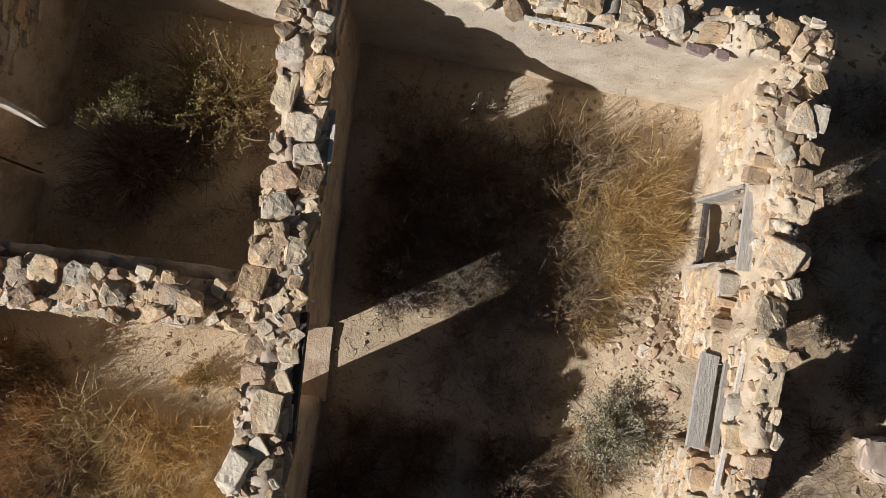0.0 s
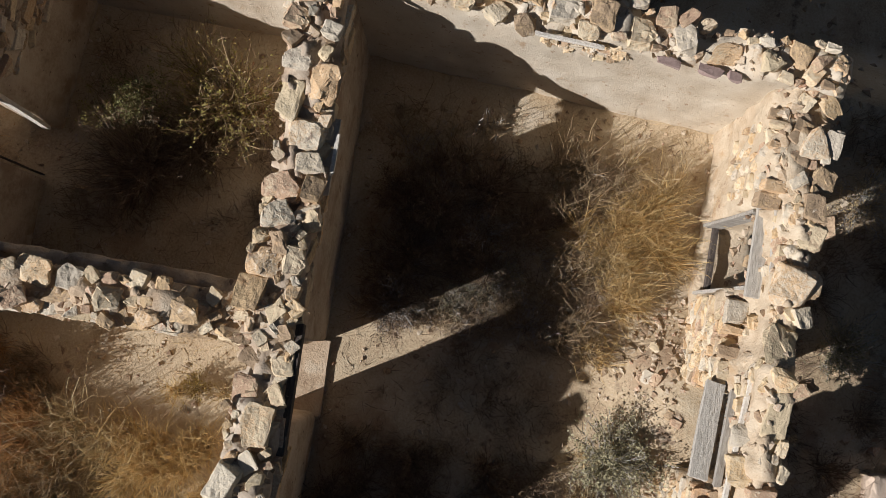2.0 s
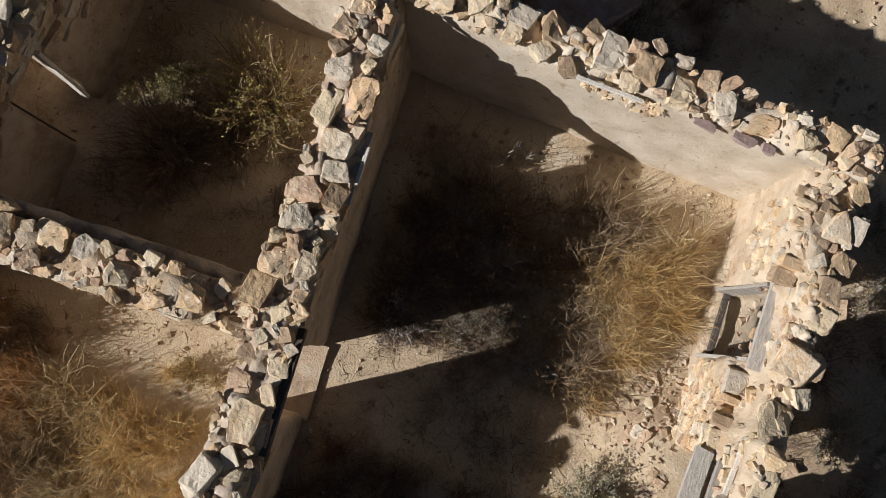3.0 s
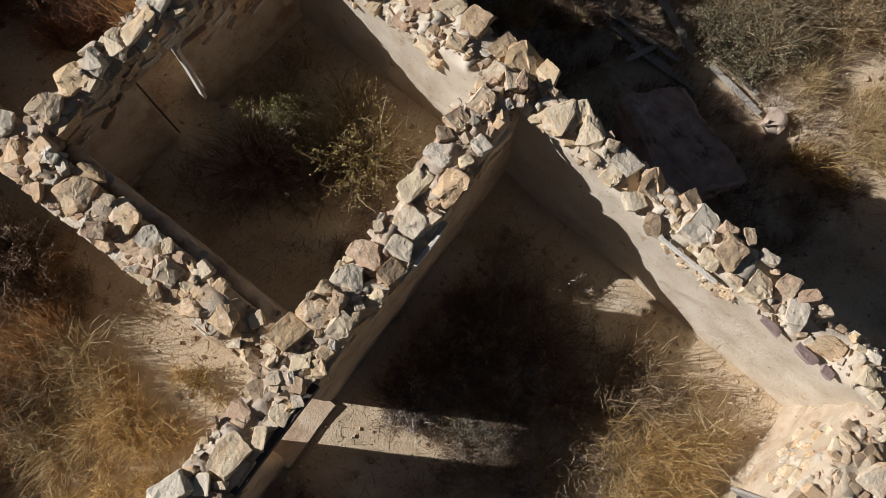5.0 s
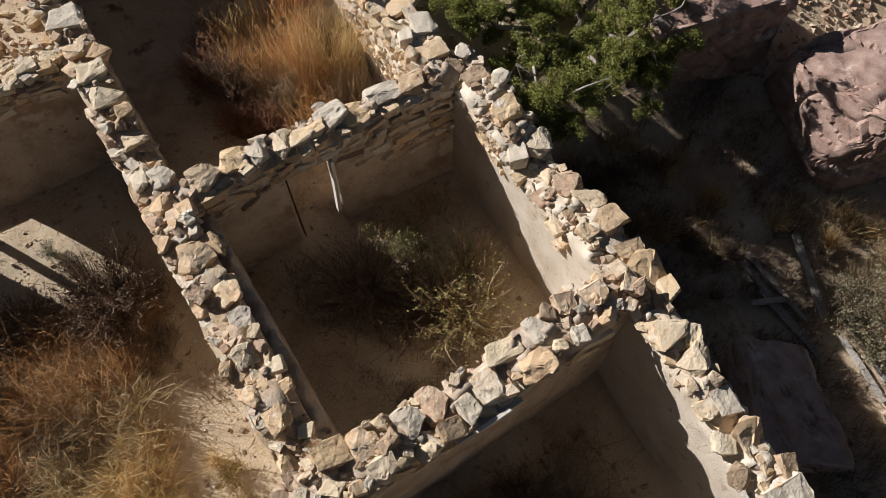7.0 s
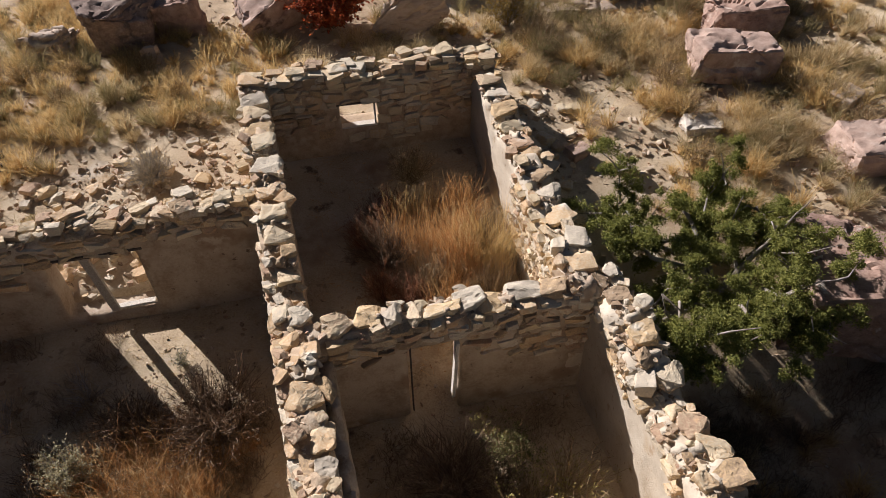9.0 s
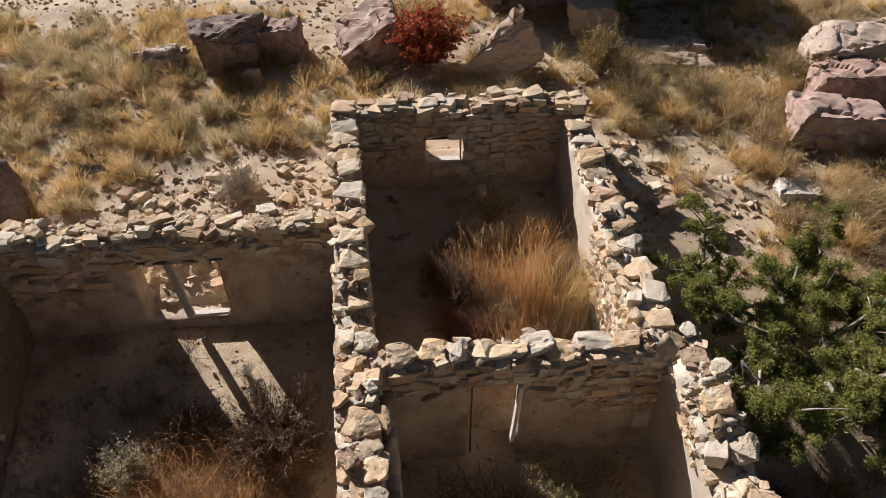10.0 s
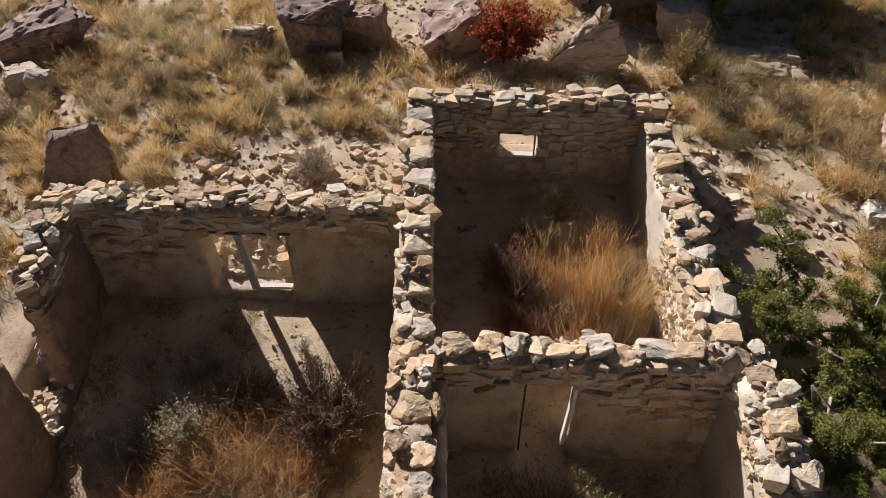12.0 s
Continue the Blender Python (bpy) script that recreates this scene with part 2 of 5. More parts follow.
def ground_height(x, y):
    """Height of the ground: a slope that rises to the north, with the rooms dug level into it."""
    hill = 0.115 * (np.logaddexp(0, (y - 1) * 2) - np.logaddexp(0, (y - 10) * 2)) / 2 + 0.010 * np.logaddexp(0, (y - 9) * 2) / 2
    hill = hill + 0.03 * np.maximum(x - 5, 0) * smooth(2, 6, y) - 0.02 * np.maximum(-3 - y, 0)
    hill = hill - 0.92 * smooth(4.0, 5.4, x) * (1 - 0.55 * smooth(6.8, 8.6, x)) * (1 - smooth(3.4, 7.2, y))
    hill = hill + 0.05 * np.sin(x * 0.9) * np.sin(y * 0.7 + x * 0.3) * smooth(9, 12, y)
    hill = hill + 0.38 * np.exp(-(np.maximum(x - 3.6, 0) / 0.9) ** 2) * (x > 0) * smooth(6.3, 8.0, y) * (1 - smooth(10.4, 12.0, y))
    cut_c = 0.52 + 0.30 * (y - 8.2) + 0.5 * np.maximum(np.abs(x + 3.1) - 1.3, 0)
    cut_a = 0.86 + 0.12 * (y - 11.3) + 0.6 * np.maximum(np.abs(x - 1.1) - 1.5, 0)
    hill = np.where((y > 7.5) & (x < -0.9), np.minimum(hill, np.maximum(cut_c, 0)), hill)
    hill = np.where((y > 10.7) & (x > -0.9), np.minimum(hill, np.maximum(cut_a, 0)), hill)

    def outside(x0, x1, y0, y1):
        return np.maximum(np.maximum(x0 - x, x - x1), np.maximum(y0 - y, y - y1))

    d = np.minimum(outside(-5.75, 3.55, -3.3, 7.92), outside(-0.6, 3.4, 5.0, 10.9))
    level = 0.11 * np.maximum(y - 5.6, 0) * smooth(-0.7, -0.4, x)
    level = level + 0.26 * smooth(4.6, 7.4, y) * (1 - smooth(-0.7, -0.3, x))
    k = smooth(0.0, 0.28, d)
    # fallen masonry banked against the inside of the south wall
    level = level + 0.55 * np.exp(-((x + 0.3) / 0.95) ** 2) * smooth(-1.95, -3.0, y) * (x < 3)
    return level * (1 - k) + hill * k


def rise(x, y):
    return float(ground_height(np.float64(x), np.float64(y)))


# ---- the ground: one sheet, fine near the ruin and coarse to the horizon ----
def build_ground():
    far = 13 * 1.28 ** np.arange(1, 15)
    xs = np.concatenate([-far[::-1], np.arange(-13, 13.01, 0.1), far])
    ys = np.concatenate([-9 - (far[::-1] - 13), np.arange(-9, 21.01, 0.1), 21 + (far - 13)])
    gx, gy = np.meshgrid(xs, ys, indexing="ij")
    z = ground_height(gx, np.minimum(gy, 60))
    pts = np.c_[gx.ravel(), gy.ravel(), z.ravel()]
    near = (np.abs(pts[:, 0]) < 14) & (pts[:, 1] > -10) & (pts[:, 1] < 22)
    bumps = np.zeros(len(pts))
    flat = pts[near] * (1, 1, 0)
    bumps[near] = 0.05 * fbm(flat, 0.9, 3) + 0.016 * fbm(flat + (9, 3, 1), 5.0, 3)
    inside = (pts[:, 0] > -5.2) & (pts[:, 0] < 3.4) & (pts[:, 1] > -3.2) & (pts[:, 1] < 11)
    pts[:, 2] += np.where(inside, 0.55, 1.0) * bumps
    a, b = gx.shape
    i, j = np.meshgrid(np.arange(a - 1), np.arange(b - 1), indexing="ij")
    k = (i * b + j).ravel()
    ob = new("ground", mesh_of("ground", pts, np.c_[k, k + b, k + b + 1, k + 1], EARTH, smooth=True))
    return tagged(ob, "pale sandy desert earth sloping down to the ruin's floors", "ground", kind="structure")


GROUND = build_ground()


# ---- walls of rubble stone set in earth mortar ----
class Wall:
    """A wall from p0 to p1 along its middle line. top: height over its length. gaps: (from, to, low, high)."""

    def __init__(self, name, p0, p1, thick, top, gaps=(), mat=MORTAR, label="", cell=0.085, worn=0.022, base=-0.25, seed=1, tilt=lambda u: 0.0):
        self.tilt, self.taken = tilt, []
        self.p0, self.p1, self.thick, self.top, self.gaps = Vector((*p0, 0)), Vector((*p1, 0)), thick, top, gaps
        self.along = (self.p1 - self.p0).normalized()
        self.across = Vector((-self.along.y, self.along.x, 0))
        self.length = (self.p1 - self.p0).length
        self.rng = np.random.default_rng(seed)
        self.ob = new(name, self.core(name, cell, worn, base, mat))
        tagged(self.ob, label, "wall", kind="structure")

    def at(self, u, v, z):
        return self.p0 + self.along * u + self.across * v + Vector((0, 0, z))

    def crest(self, u, v=None):
        drop = 0 if v is None else self.tilt(u) * float(smooth(0.15, -0.30, v / self.thick))
        return self.top(u) - drop + 0.05 * math.sin(u * 3.1 + self.length) + 0.04 * math.sin(u * 7.7)

    def core(self, name, cell, worn, base, mat):
        high = max(self.top(u) for u in np.linspace(0, self.length, 60)) + 0.15
        n = [max(2, round(self.length / cell)), max(3, round(self.thick / cell)), max(2, round((high - base) / cell))]
        size = np.array([self.length / n[0], self.thick / n[1], (high - base) / n[2]])
        iu, iv, iw = np.meshgrid(*[np.arange(k) for k in n], indexing="ij")
        u, v, w = (iu + 0.5) * size[0], (iv + 0.5) * size[1] - self.thick / 2, (iw + 0.5) * size[2] + base
        crest = np.array([self.crest(x) + 0.018 for x in (np.arange(n[0]) + 0.5) * size[0]])
        edge = self.rng.normal(0, 0.03, (n[0], n[1]))
        lean = np.array([self.tilt(x) for x in (np.arange(n[0]) + 0.5) * size[0]])
        solid = w < (crest[:, None] + edge - 0.12 * (np.abs(v[:, :, 0]) / self.thick * 2) ** 3 - lean[:, None] * smooth(0.15, -0.30, v[:, :, 0] / self.thick))[:, :, None]
        for u0, u1, z0, z1 in self.gaps:
            solid &= ~((u > u0) & (u < u1) & (w > z0) & (w < z1))
        pad = np.pad(solid, 1)
        faces, core = [], pad[1:-1, 1:-1, 1:-1]
        m = [k + 1 for k in n]

        def index(a, b, c):
            return (a * m[1] + b) * m[2] + c

        quads = {0: [(0, 0, 0), (0, 1, 0), (0, 1, 1), (0, 0, 1)], 1: [(0, 0, 0), (0, 0, 1), (1, 0, 1), (1, 0, 0)], 2: [(0, 0, 0), (1, 0, 0), (1, 1, 0), (0, 1, 0)]}
        for axis in range(3):
            for side in (0, 1):
                other = np.roll(pad, 1 if side == 0 else -1, axis)[1:-1, 1:-1, 1:-1]
                a, b, c = np.nonzero(core & ~other)
                shift = [0, 0, 0]
                shift[axis] = side
                q = quads[axis] if side == 1 else quads[axis][::-1]
                faces.append(np.stack([index(a + shift[0] + p[0], b + shift[1] + p[1], c + shift[2] + p[2]) for p in q], 1))
        faces = np.concatenate(faces)
        used, faces = np.unique(faces, return_inverse=True)
        faces = faces.reshape(-1, 4)
        co = np.c_[used // (m[1] * m[2]), used // m[2] % m[1], used % m[2]] * size + (0, -self.thick / 2, base)
        for _ in range(2):
            total, count = np.zeros_like(co), np.zeros(len(co))
            for i in range(4):
                np.add.at(total, faces[:, i], co[faces[:, (i + 1) % 4]] + co[faces[:, (i - 1) % 4]])
                np.add.at(count, faces[:, i], 2)
            co = 0.6 * co + 0.4 * total / count[:, None]
        push = np.c_[0.4 * fbm(co + (3, 9, 4), 3.5, 3), fbm(co, 3.0, 4), 0.8 * fbm(co + (7, 1, 2), 4.0, 3)]
        co = co + push * worn
        world = np.array(self.p0)[None] + co[:, :1] * np.array(self.along) + co[:, 1:2] * np.array(self.across) + co[:, 2:] * np.array((0, 0, 1.0))
        return mesh_of(name, world, faces, mat, smooth=True)

    def free(self, u, z, pad=0.04):
        return not any(u0 - pad < u < u1 + pad and z0 - pad < z < z1 + pad for u0, u1, z0, z1 in self.gaps)

    def stone(self, u, v, z, size, turn=0.0, tilt=(0, 0), kinds=None):
        """One stone as a part of the wall."""
        data = (kinds or BLOCKS)[int(self.rng.integers(16))]
        heading = math.degrees(math.atan2(self.along.y, self.along.x))
        ob = new("stone", data)
        ob.parent = self.ob
        ob.matrix_basis = pose(*self.at(u, v, z), tilt[0], tilt[1], heading + turn) @ Matrix.Diagonal((*size, 1))
        return ob

    def laid(self, stones, kinds=None, flat=1.0):
        """Large stones set on the top by hand: x, y and the lengths along x and y."""
        taken = self.taken
        for x, y, sx, sy in stones:
            p = Vector((x, y, 0)) - self.p0
            u, v = p.dot(self.along), p.dot(self.across)
            high = min(sx, sy) * self.rng.uniform(0.55, 0.85) * flat
            ob = new("stone", (kinds or BLOCKS)[int(self.rng.integers(16))])
            ob.parent = self.ob
            z = self.crest(min(max(u, 0), self.length), v) + high * 0.14
            ob.matrix_basis = pose(x, y, z, self.rng.uniform(-10, 10), self.rng.uniform(-10, 10), self.rng.uniform(-14, 14)) @ Matrix.Diagonal((sx * 1.08, sy * 1.08, high, 1))
            taken.append((u, v, 0.42 * max(sx, sy)))

    def cap(self, u0=0.0, u1=None, size=(0.2, 0.42), rows=2, lift=0.0, band=(-0.42, 0.42), wild=1.0):
        """Loose stones along the top, in the band across it, round the ones already laid."""
        r, u1 = self.rng, self.length if u1 is None else u1
        taken = self.taken
        for row in range(rows):
            k = 0.5 if rows == 1 else row / (rows - 1)
            v0 = (band[0] + (band[1] - band[0]) * k) * (self.thick - 0.08)
            u = u0 + r.uniform(0, 0.15)
            while u < u1:
                s = size[0] + (size[1] - size[0]) * r.random() ** 1.6
                deep = s * r.uniform(0.6, 1.0) if rows > 1 else min(self.thick * 1.05, s * 1.2)
                high = s * r.uniform(0.45, 0.8)
                c, v = u + s / 2, v0 + r.normal(0, 0.04)
                if not any(math.hypot(c - a, v - b) < d + s * 0.3 for a, b, d in taken):
                    z = self.crest(c, v) + lift + high * 0.14 + r.uniform(0, 0.03)
                    self.stone(c, v, z, (s * 1.05, deep, high), wild * r.uniform(-50, 50), (wild * r.uniform(-13, 13), wild * r.uniform(-13, 13)), BLOCKS if r.random() < 0.55 * wild else SLABS)
                u += s * r.uniform(0.78, 1.05)

    def face(self, side, u0, u1, z0, z1, course=(0.08, 0.17), width=(0.16, 0.46), proud=0.03, most=280, wild=1.0, keep=1.0):
        """Courses of stone showing in a face. side: 1 or -1 across; z0 and z1 may be heights over the length."""
        r, made, z = self.rng, 0, -0.1
        while z < 2.4 and made < most:
            h = r.uniform(*course)
            u = u0 + r.uniform(-0.1, 0.1)
            while u < u1 and made < most:
                w = r.uniform(*width)
                c, zc = u + w / 2, z + h / 2
                low = z0(c) if callable(z0) else z0
                high = min(self.crest(c) - 0.02, z1(c) if callable(z1) else z1)
                if low < zc < high and r.random() < keep and self.free(c, zc, 0.03) and self.free(u, zc, 0.0) and self.free(u + w, zc, 0.0):
                    out = side * (self.thick / 2 - 0.10 + r.uniform(0.3, 1.2) * proud)
                    self.stone(c, out, zc + r.normal(0, 0.008), (w * 1.04, 0.28, h * r.uniform(0.95, 1.3)), wild * r.uniform(-9, 9), (wild * r.uniform(-9, 9), wild * r.uniform(-11, 11)), SLABS if r.random() < 0.65 else BLOCKS)
                    made += 1
                u += w * r.uniform(0.95, 1.12)
            z += h * 0.93


def rubble(name, places, size, label, mat=RUBBLE, seed=5, kinds=12):
    """Uncountable small broken stone, joined into one object of stuff. places: rows of x, y, z."""
    r = np.random.default_rng(seed)
    shapes = []
    for k in range(kinds):
        data = rock_data("chip", 900 + seed * 31 + k, mat, corners=9, flat=0.55, bevel=0, rough=0)
        data.calc_loop_triangles()
        shapes.append((np.array([v.co[:] for v in data.vertices]), np.array([t.vertices[:] for t in data.loop_triangles])))
        bpy.data.meshes.remove(data)
    verts, faces, count = [], [], 0
    for p in places:
        v, f = shapes[int(r.integers(kinds))]
        s = size[0] + (size[1] - size[0]) * r.random() ** 2.2
        turn = np.array(Euler((r.normal(0, 0.35), r.normal(0, 0.35), r.uniform(0, 6.3))).to_matrix())
        verts.append((v * s * r.uniform(0.7, 1.2, 3)) @ turn.T + p + (0, 0, 0.12 * s))
        faces.append(f + count)
        count += len(v)
    ob = new(name, mesh_of(name, np.concatenate(verts), np.concatenate(faces), mat))
    return tagged(ob, label, "rubble", kind="stuff")


WALL_SPINE = Wall("wall_spine", (-0.13, 1.55), (-0.66, 11.24), 0.46, lambda u: 1.98 + 0.04 * math.sin(u) + 0.20 * float(smooth(4.5, 6.0, u)), mat=MORTAR, seed=11,
                  label="long rubble-stone partition wall with loose cap stones")
WALL_CROSS = Wall("wall_cross", (-5.3, 1.27), (3.75, 1.90), 0.54, lambda u: 1.98 - 0.38 * math.exp(-((u - 1.85) / 0.22) ** 4) + 0.16 * float(smooth(7.5, 8.1, u)), gaps=[(4.12, 5.02, -0.5, 1.82), (6.56, 7.30, 1.30, 1.84)], mat=PLASTER, seed=12,
                  label="roofless stone cross wall with a doorway and plastered face")
WALL_PARTITION = Wall("wall_partition", (-0.25, 5.50), (3.55, 5.50), 0.40, lambda u: 1.95, gaps=[(1.30, 1.90, -0.3, 1.54)], mat=PLASTER, seed=13,
                      label="stone partition wall with a low doorway, plaster fallen from its upper half")
WALL_LINING = Wall("wall_lining", (0.12, 1.86), (-0.02, 5.32), 0.20, lambda u: 1.74 + 0.06 * math.sin(u * 2.3) - 0.25 * float(smooth(2.6, 3.3, u)), mat=PLASTER, seed=21, worn=0.03,
                   label="ragged brown mud lining against the partition wall")
WALL_EAST = Wall("wall_east", (3.52, -3.7), (3.72, 1.95), 0.46, lambda u: 1.92, mat=LIMEPLASTER, seed=14, label="cream plastered outer wall with loose stones on top")
WALL_EAST_MIDDLE = Wall("wall_east_middle", (3.76, 1.5), (3.74, 5.7), 0.55, lambda u: 1.95 - 0.12 * math.exp(-((u - 2.3) / 0.5) ** 2), mat=LIMEPLASTER, seed=15,
                        label="plastered outer wall with heaped rubble on top")
WALL_EAST_BACK = Wall("wall_east_back", (3.42, 5.3), (3.46, 11.25), 0.48, lambda u: 1.90 + 0.02 * u, mat=LIMEPLASTER, seed=16, label="stone outer wall with flat cap stones")
WALL_SOUTH = Wall("wall_south", (3.75, -3.30), (-5.3, -3.20), 0.60, lambda u: 1.84 - 1.2 * float(smooth(5.3, 5.9, u)), gaps=[(1.70, 2.58, 0.30, 1.46), (3.70, 4.60, 0.35, 1.36)],
                  mat=CREAM, seed=17, worn=0.05, tilt=lambda u: 0.46 * float(smooth(1.5, 1.7, u)), label="crumbling sunlit stone wall with two window openings")
WALL_NORTH = Wall("wall_north", (-6.05, 7.99), (-0.60, 8.06), 0.50, lambda u: 2.10, gaps=[(2.29, 3.56, 0.46, 1.66)], mat=PLASTER, seed=18,
                  label="stone wall with a broken window opening, plaster below")
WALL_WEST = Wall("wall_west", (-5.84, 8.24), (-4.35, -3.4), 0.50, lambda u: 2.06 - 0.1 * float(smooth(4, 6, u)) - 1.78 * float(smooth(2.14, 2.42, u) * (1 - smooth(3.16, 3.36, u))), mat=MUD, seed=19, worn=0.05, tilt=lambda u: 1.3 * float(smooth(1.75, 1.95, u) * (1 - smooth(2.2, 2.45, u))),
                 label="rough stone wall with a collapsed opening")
WALL_BACK = Wall("wall_back", (-0.75, 11.02), (3.62, 11.02), 0.48, lambda u: 2.16, gaps=[(1.51, 2.19, 1.11, 1.60)], mat=MORTAR, seed=20,
                 label="coursed stone back wall with a small window")

# the large stones that lie on the walls, one by one
WALL_CROSS.laid([(0.11, 1.86, 0.40, 0.28), (0.41, 1.80, 0.30, 0.33), (0.47, 1.52, 0.28, 0.24), (-1.74, 1.70, 0.45, 0.26), (0.88, 1.76, 0.31, 0.34), (1.19, 1.80, 0.28, 0.40), (1.23, 1.50, 0.30, 0.22),
                 (1.47, 1.59, 0.20, 0.29), (1.75, 1.73, 0.33, 0.40), (2.08, 1.92, 0.44, 0.26), (2.28, 1.60, 0.39, 0.30), (2.46, 1.91, 0.22, 0.30), (2.81, 1.64, 0.20, 0.21), (2.87, 2.02, 0.22, 0.28), (3.2, 1.95, 0.3, 0.28)])
WALL_CROSS.laid([(-1.12, 1.50, 0.42, 0.32), (-0.84, 1.72, 0.30, 0.26), (-0.52, 1.72, 0.2, 0.25)], BLOCKS, 0.6)
WALL_SPINE.laid([(-0.12, 4.01, 0.28, 0.42), (-0.30, 3.74, 0.2, 0.3), (-0.25, 3.18, 0.25, 0.25), (-0.20, 2.48, 0.3, 0.4), (-0.02, 2.95, 0.22, 0.2), (-0.48, 5.86, 0.26, 0.28), (-0.24, 5.76, 0.28, 0.3),
                 (-0.40, 5.41, 0.26, 0.26), (-0.16, 5.15, 0.25, 0.25), (-0.28, 4.52, 0.40, 0.38), (0.0, 4.62, 0.2, 0.36), (-0.12, 3.62, 0.25, 0.25), (-0.34, 6.45, 0.36, 0.3), (-0.38, 7.05, 0.40, 0.36), (-0.42, 7.48, 0.38, 0.32)])
WALL_SPINE.laid([(-0.47, 8.05, 0.44, 0.34), (-0.48, 8.55, 0.46, 0.40), (-0.51, 9.05, 0.42, 0.34), (-0.54, 9.5, 0.44, 0.34), (-0.57, 9.95, 0.42, 0.36), (-0.60, 10.4, 0.44, 0.36), (-0.62, 10.85, 0.44, 0.38), (-0.63, 11.1, 0.36, 0.3)], BLOCKS[:8] + SLABS[:8], 0.62)
WALL_PARTITION.laid([(0.18, 5.52, 0.38, 0.34), (0.60, 5.55, 0.34, 0.36), (0.88, 5.47, 0.26, 0.30), (1.16, 5.46, 0.28, 0.32), (1.52, 5.46, 0.50, 0.22), (1.88, 5.58, 0.40, 0.34), (2.16, 5.50, 0.36, 0.34), (2.60, 5.56, 0.50, 0.34), (2.98, 5.50, 0.36, 0.32)])
WALL_EAST.laid([(3.68, 1.25, 0.44, 0.37), (3.72, 0.86, 0.40, 0.32), (3.74, 0.36, 0.28, 0.30), (3.71, -0.02, 0.39, 0.37), (3.53, 0.42, 0.23, 0.23), (3.66, -0.62, 0.40, 0.40), (3.36, -0.25, 0.23, 0.26), (3.60, -1.02, 0.32, 0.30),
                (3.40, -0.90, 0.21, 0.23), (3.52, -1.45, 0.30, 0.32), (3.55, -1.9, 0.32, 0.26), (3.5, -2.35, 0.26, 0.30), (3.48, -2.8, 0.30, 0.26)])
WALL_EAST_MIDDLE.laid([(3.95, 1.92, 0.38, 0.46), (3.92, 2.24, 0.36, 0.28), (3.93, 2.62, 0.36, 0.32), (3.84, 3.30, 0.34, 0.40), (3.95, 3.0, 0.36, 0.3), (3.92, 4.0, 0.42, 0.34), (3.80, 4.6, 0.36, 0.36), (3.74, 5.2, 0.34, 0.3)])
WALL_EAST_BACK.laid([(3.48, 5.9, 0.40, 0.38), (3.60, 6.35, 0.36, 0.44), (3.55, 6.9, 0.44, 0.40), (3.52, 7.35, 0.40, 0.3), (3.50, 7.75, 0.42, 0.34), (3.48, 8.2, 0.40, 0.3), (3.46, 8.6, 0.44, 0.36), (3.45, 9.05, 0.40, 0.3),
                     (3.44, 9.45, 0.42, 0.32), (3.42, 9.9, 0.42, 0.3), (3.42, 10.3, 0.40, 0.34), (3.42, 10.75, 0.42, 0.3), (3.43, 11.05, 0.40, 0.34)], BLOCKS[:8] + SLABS[:8], 0.62)
WALL_SOUTH.laid([(3.56, -3.45, 0.36, 0.42), (3.22, -3.55, 0.32, 0.26), (2.74, -3.40, 0.33, 0.30), (2.76, -3.60, 0.3, 0.2), (2.36, -3.56, 0.28, 0.24), (1.21, -3.38, 0.46, 0.40), (1.28, -3.58, 0.32, 0.22), (0.62, -3.36, 0.42, 0.38),
                 (0.28, -3.40, 0.24, 0.26), (-0.08, -3.42, 0.46, 0.26), (-0.28, -3.22, 0.28, 0.32), (-0.66, -3.24, 0.34, 0.34), (-0.9, -3.42, 0.28, 0.3), (1.75, -3.5, 0.3, 0.26), (2.05, -3.48, 0.26, 0.24)], BLOCKS, 0.55)

WALL_SPINE.cap(0.0, 6.2, size=(0.10, 0.26), rows=3)
WALL_SPINE.cap(6.2, 9.6, size=(0.12, 0.26), rows=2)
WALL_CROSS.cap(0.0, 9.0, size=(0.10, 0.26), rows=3)
WALL_PARTITION.cap(0.35, 3.4, size=(0.10, 0.26), rows=2)
WALL_EAST.cap(size=(0.10, 0.28), rows=3)
WALL_EAST_MIDDLE.cap(size=(0.10, 0.30), rows=3, band=(-0.45, 0.14))
WALL_EAST_BACK.cap(0.3, 5.9, size=(0.12, 0.28), rows=2, wild=0.5)
WALL_SOUTH.cap(0, 5.4, size=(0.10, 0.26), rows=2, band=(0.05, 0.45), lift=-0.02)
WALL_SOUTH.cap(0, 1.5, size=(0.08, 0.18), rows=1, band=(-0.05, -0.05), lift=-0.03)
WALL_SOUTH.cap(1.6, 5.4, size=(0.06, 0.17), rows=3, band=(-0.16, 0.12), lift=-0.015, wild=0.6)
WALL_NORTH.cap(size=(0.09, 0.30), rows=4, wild=0.8)
WALL_WEST.cap(0, 1.5, size=(0.14, 0.36), rows=3)
WALL_WEST.cap(1.5, 2.15, size=(0.12, 0.26), rows=1, band=(0.3, 0.3))
WALL_WEST.cap(2.2, 3.35, size=(0.08, 0.24), rows=4, wild=0.8)
WALL_WEST.cap(3.45, 6.0, size=(0.14, 0.36), rows=3)
WALL_BACK.cap(size=(0.14, 0.40), rows=3, wild=0.35)

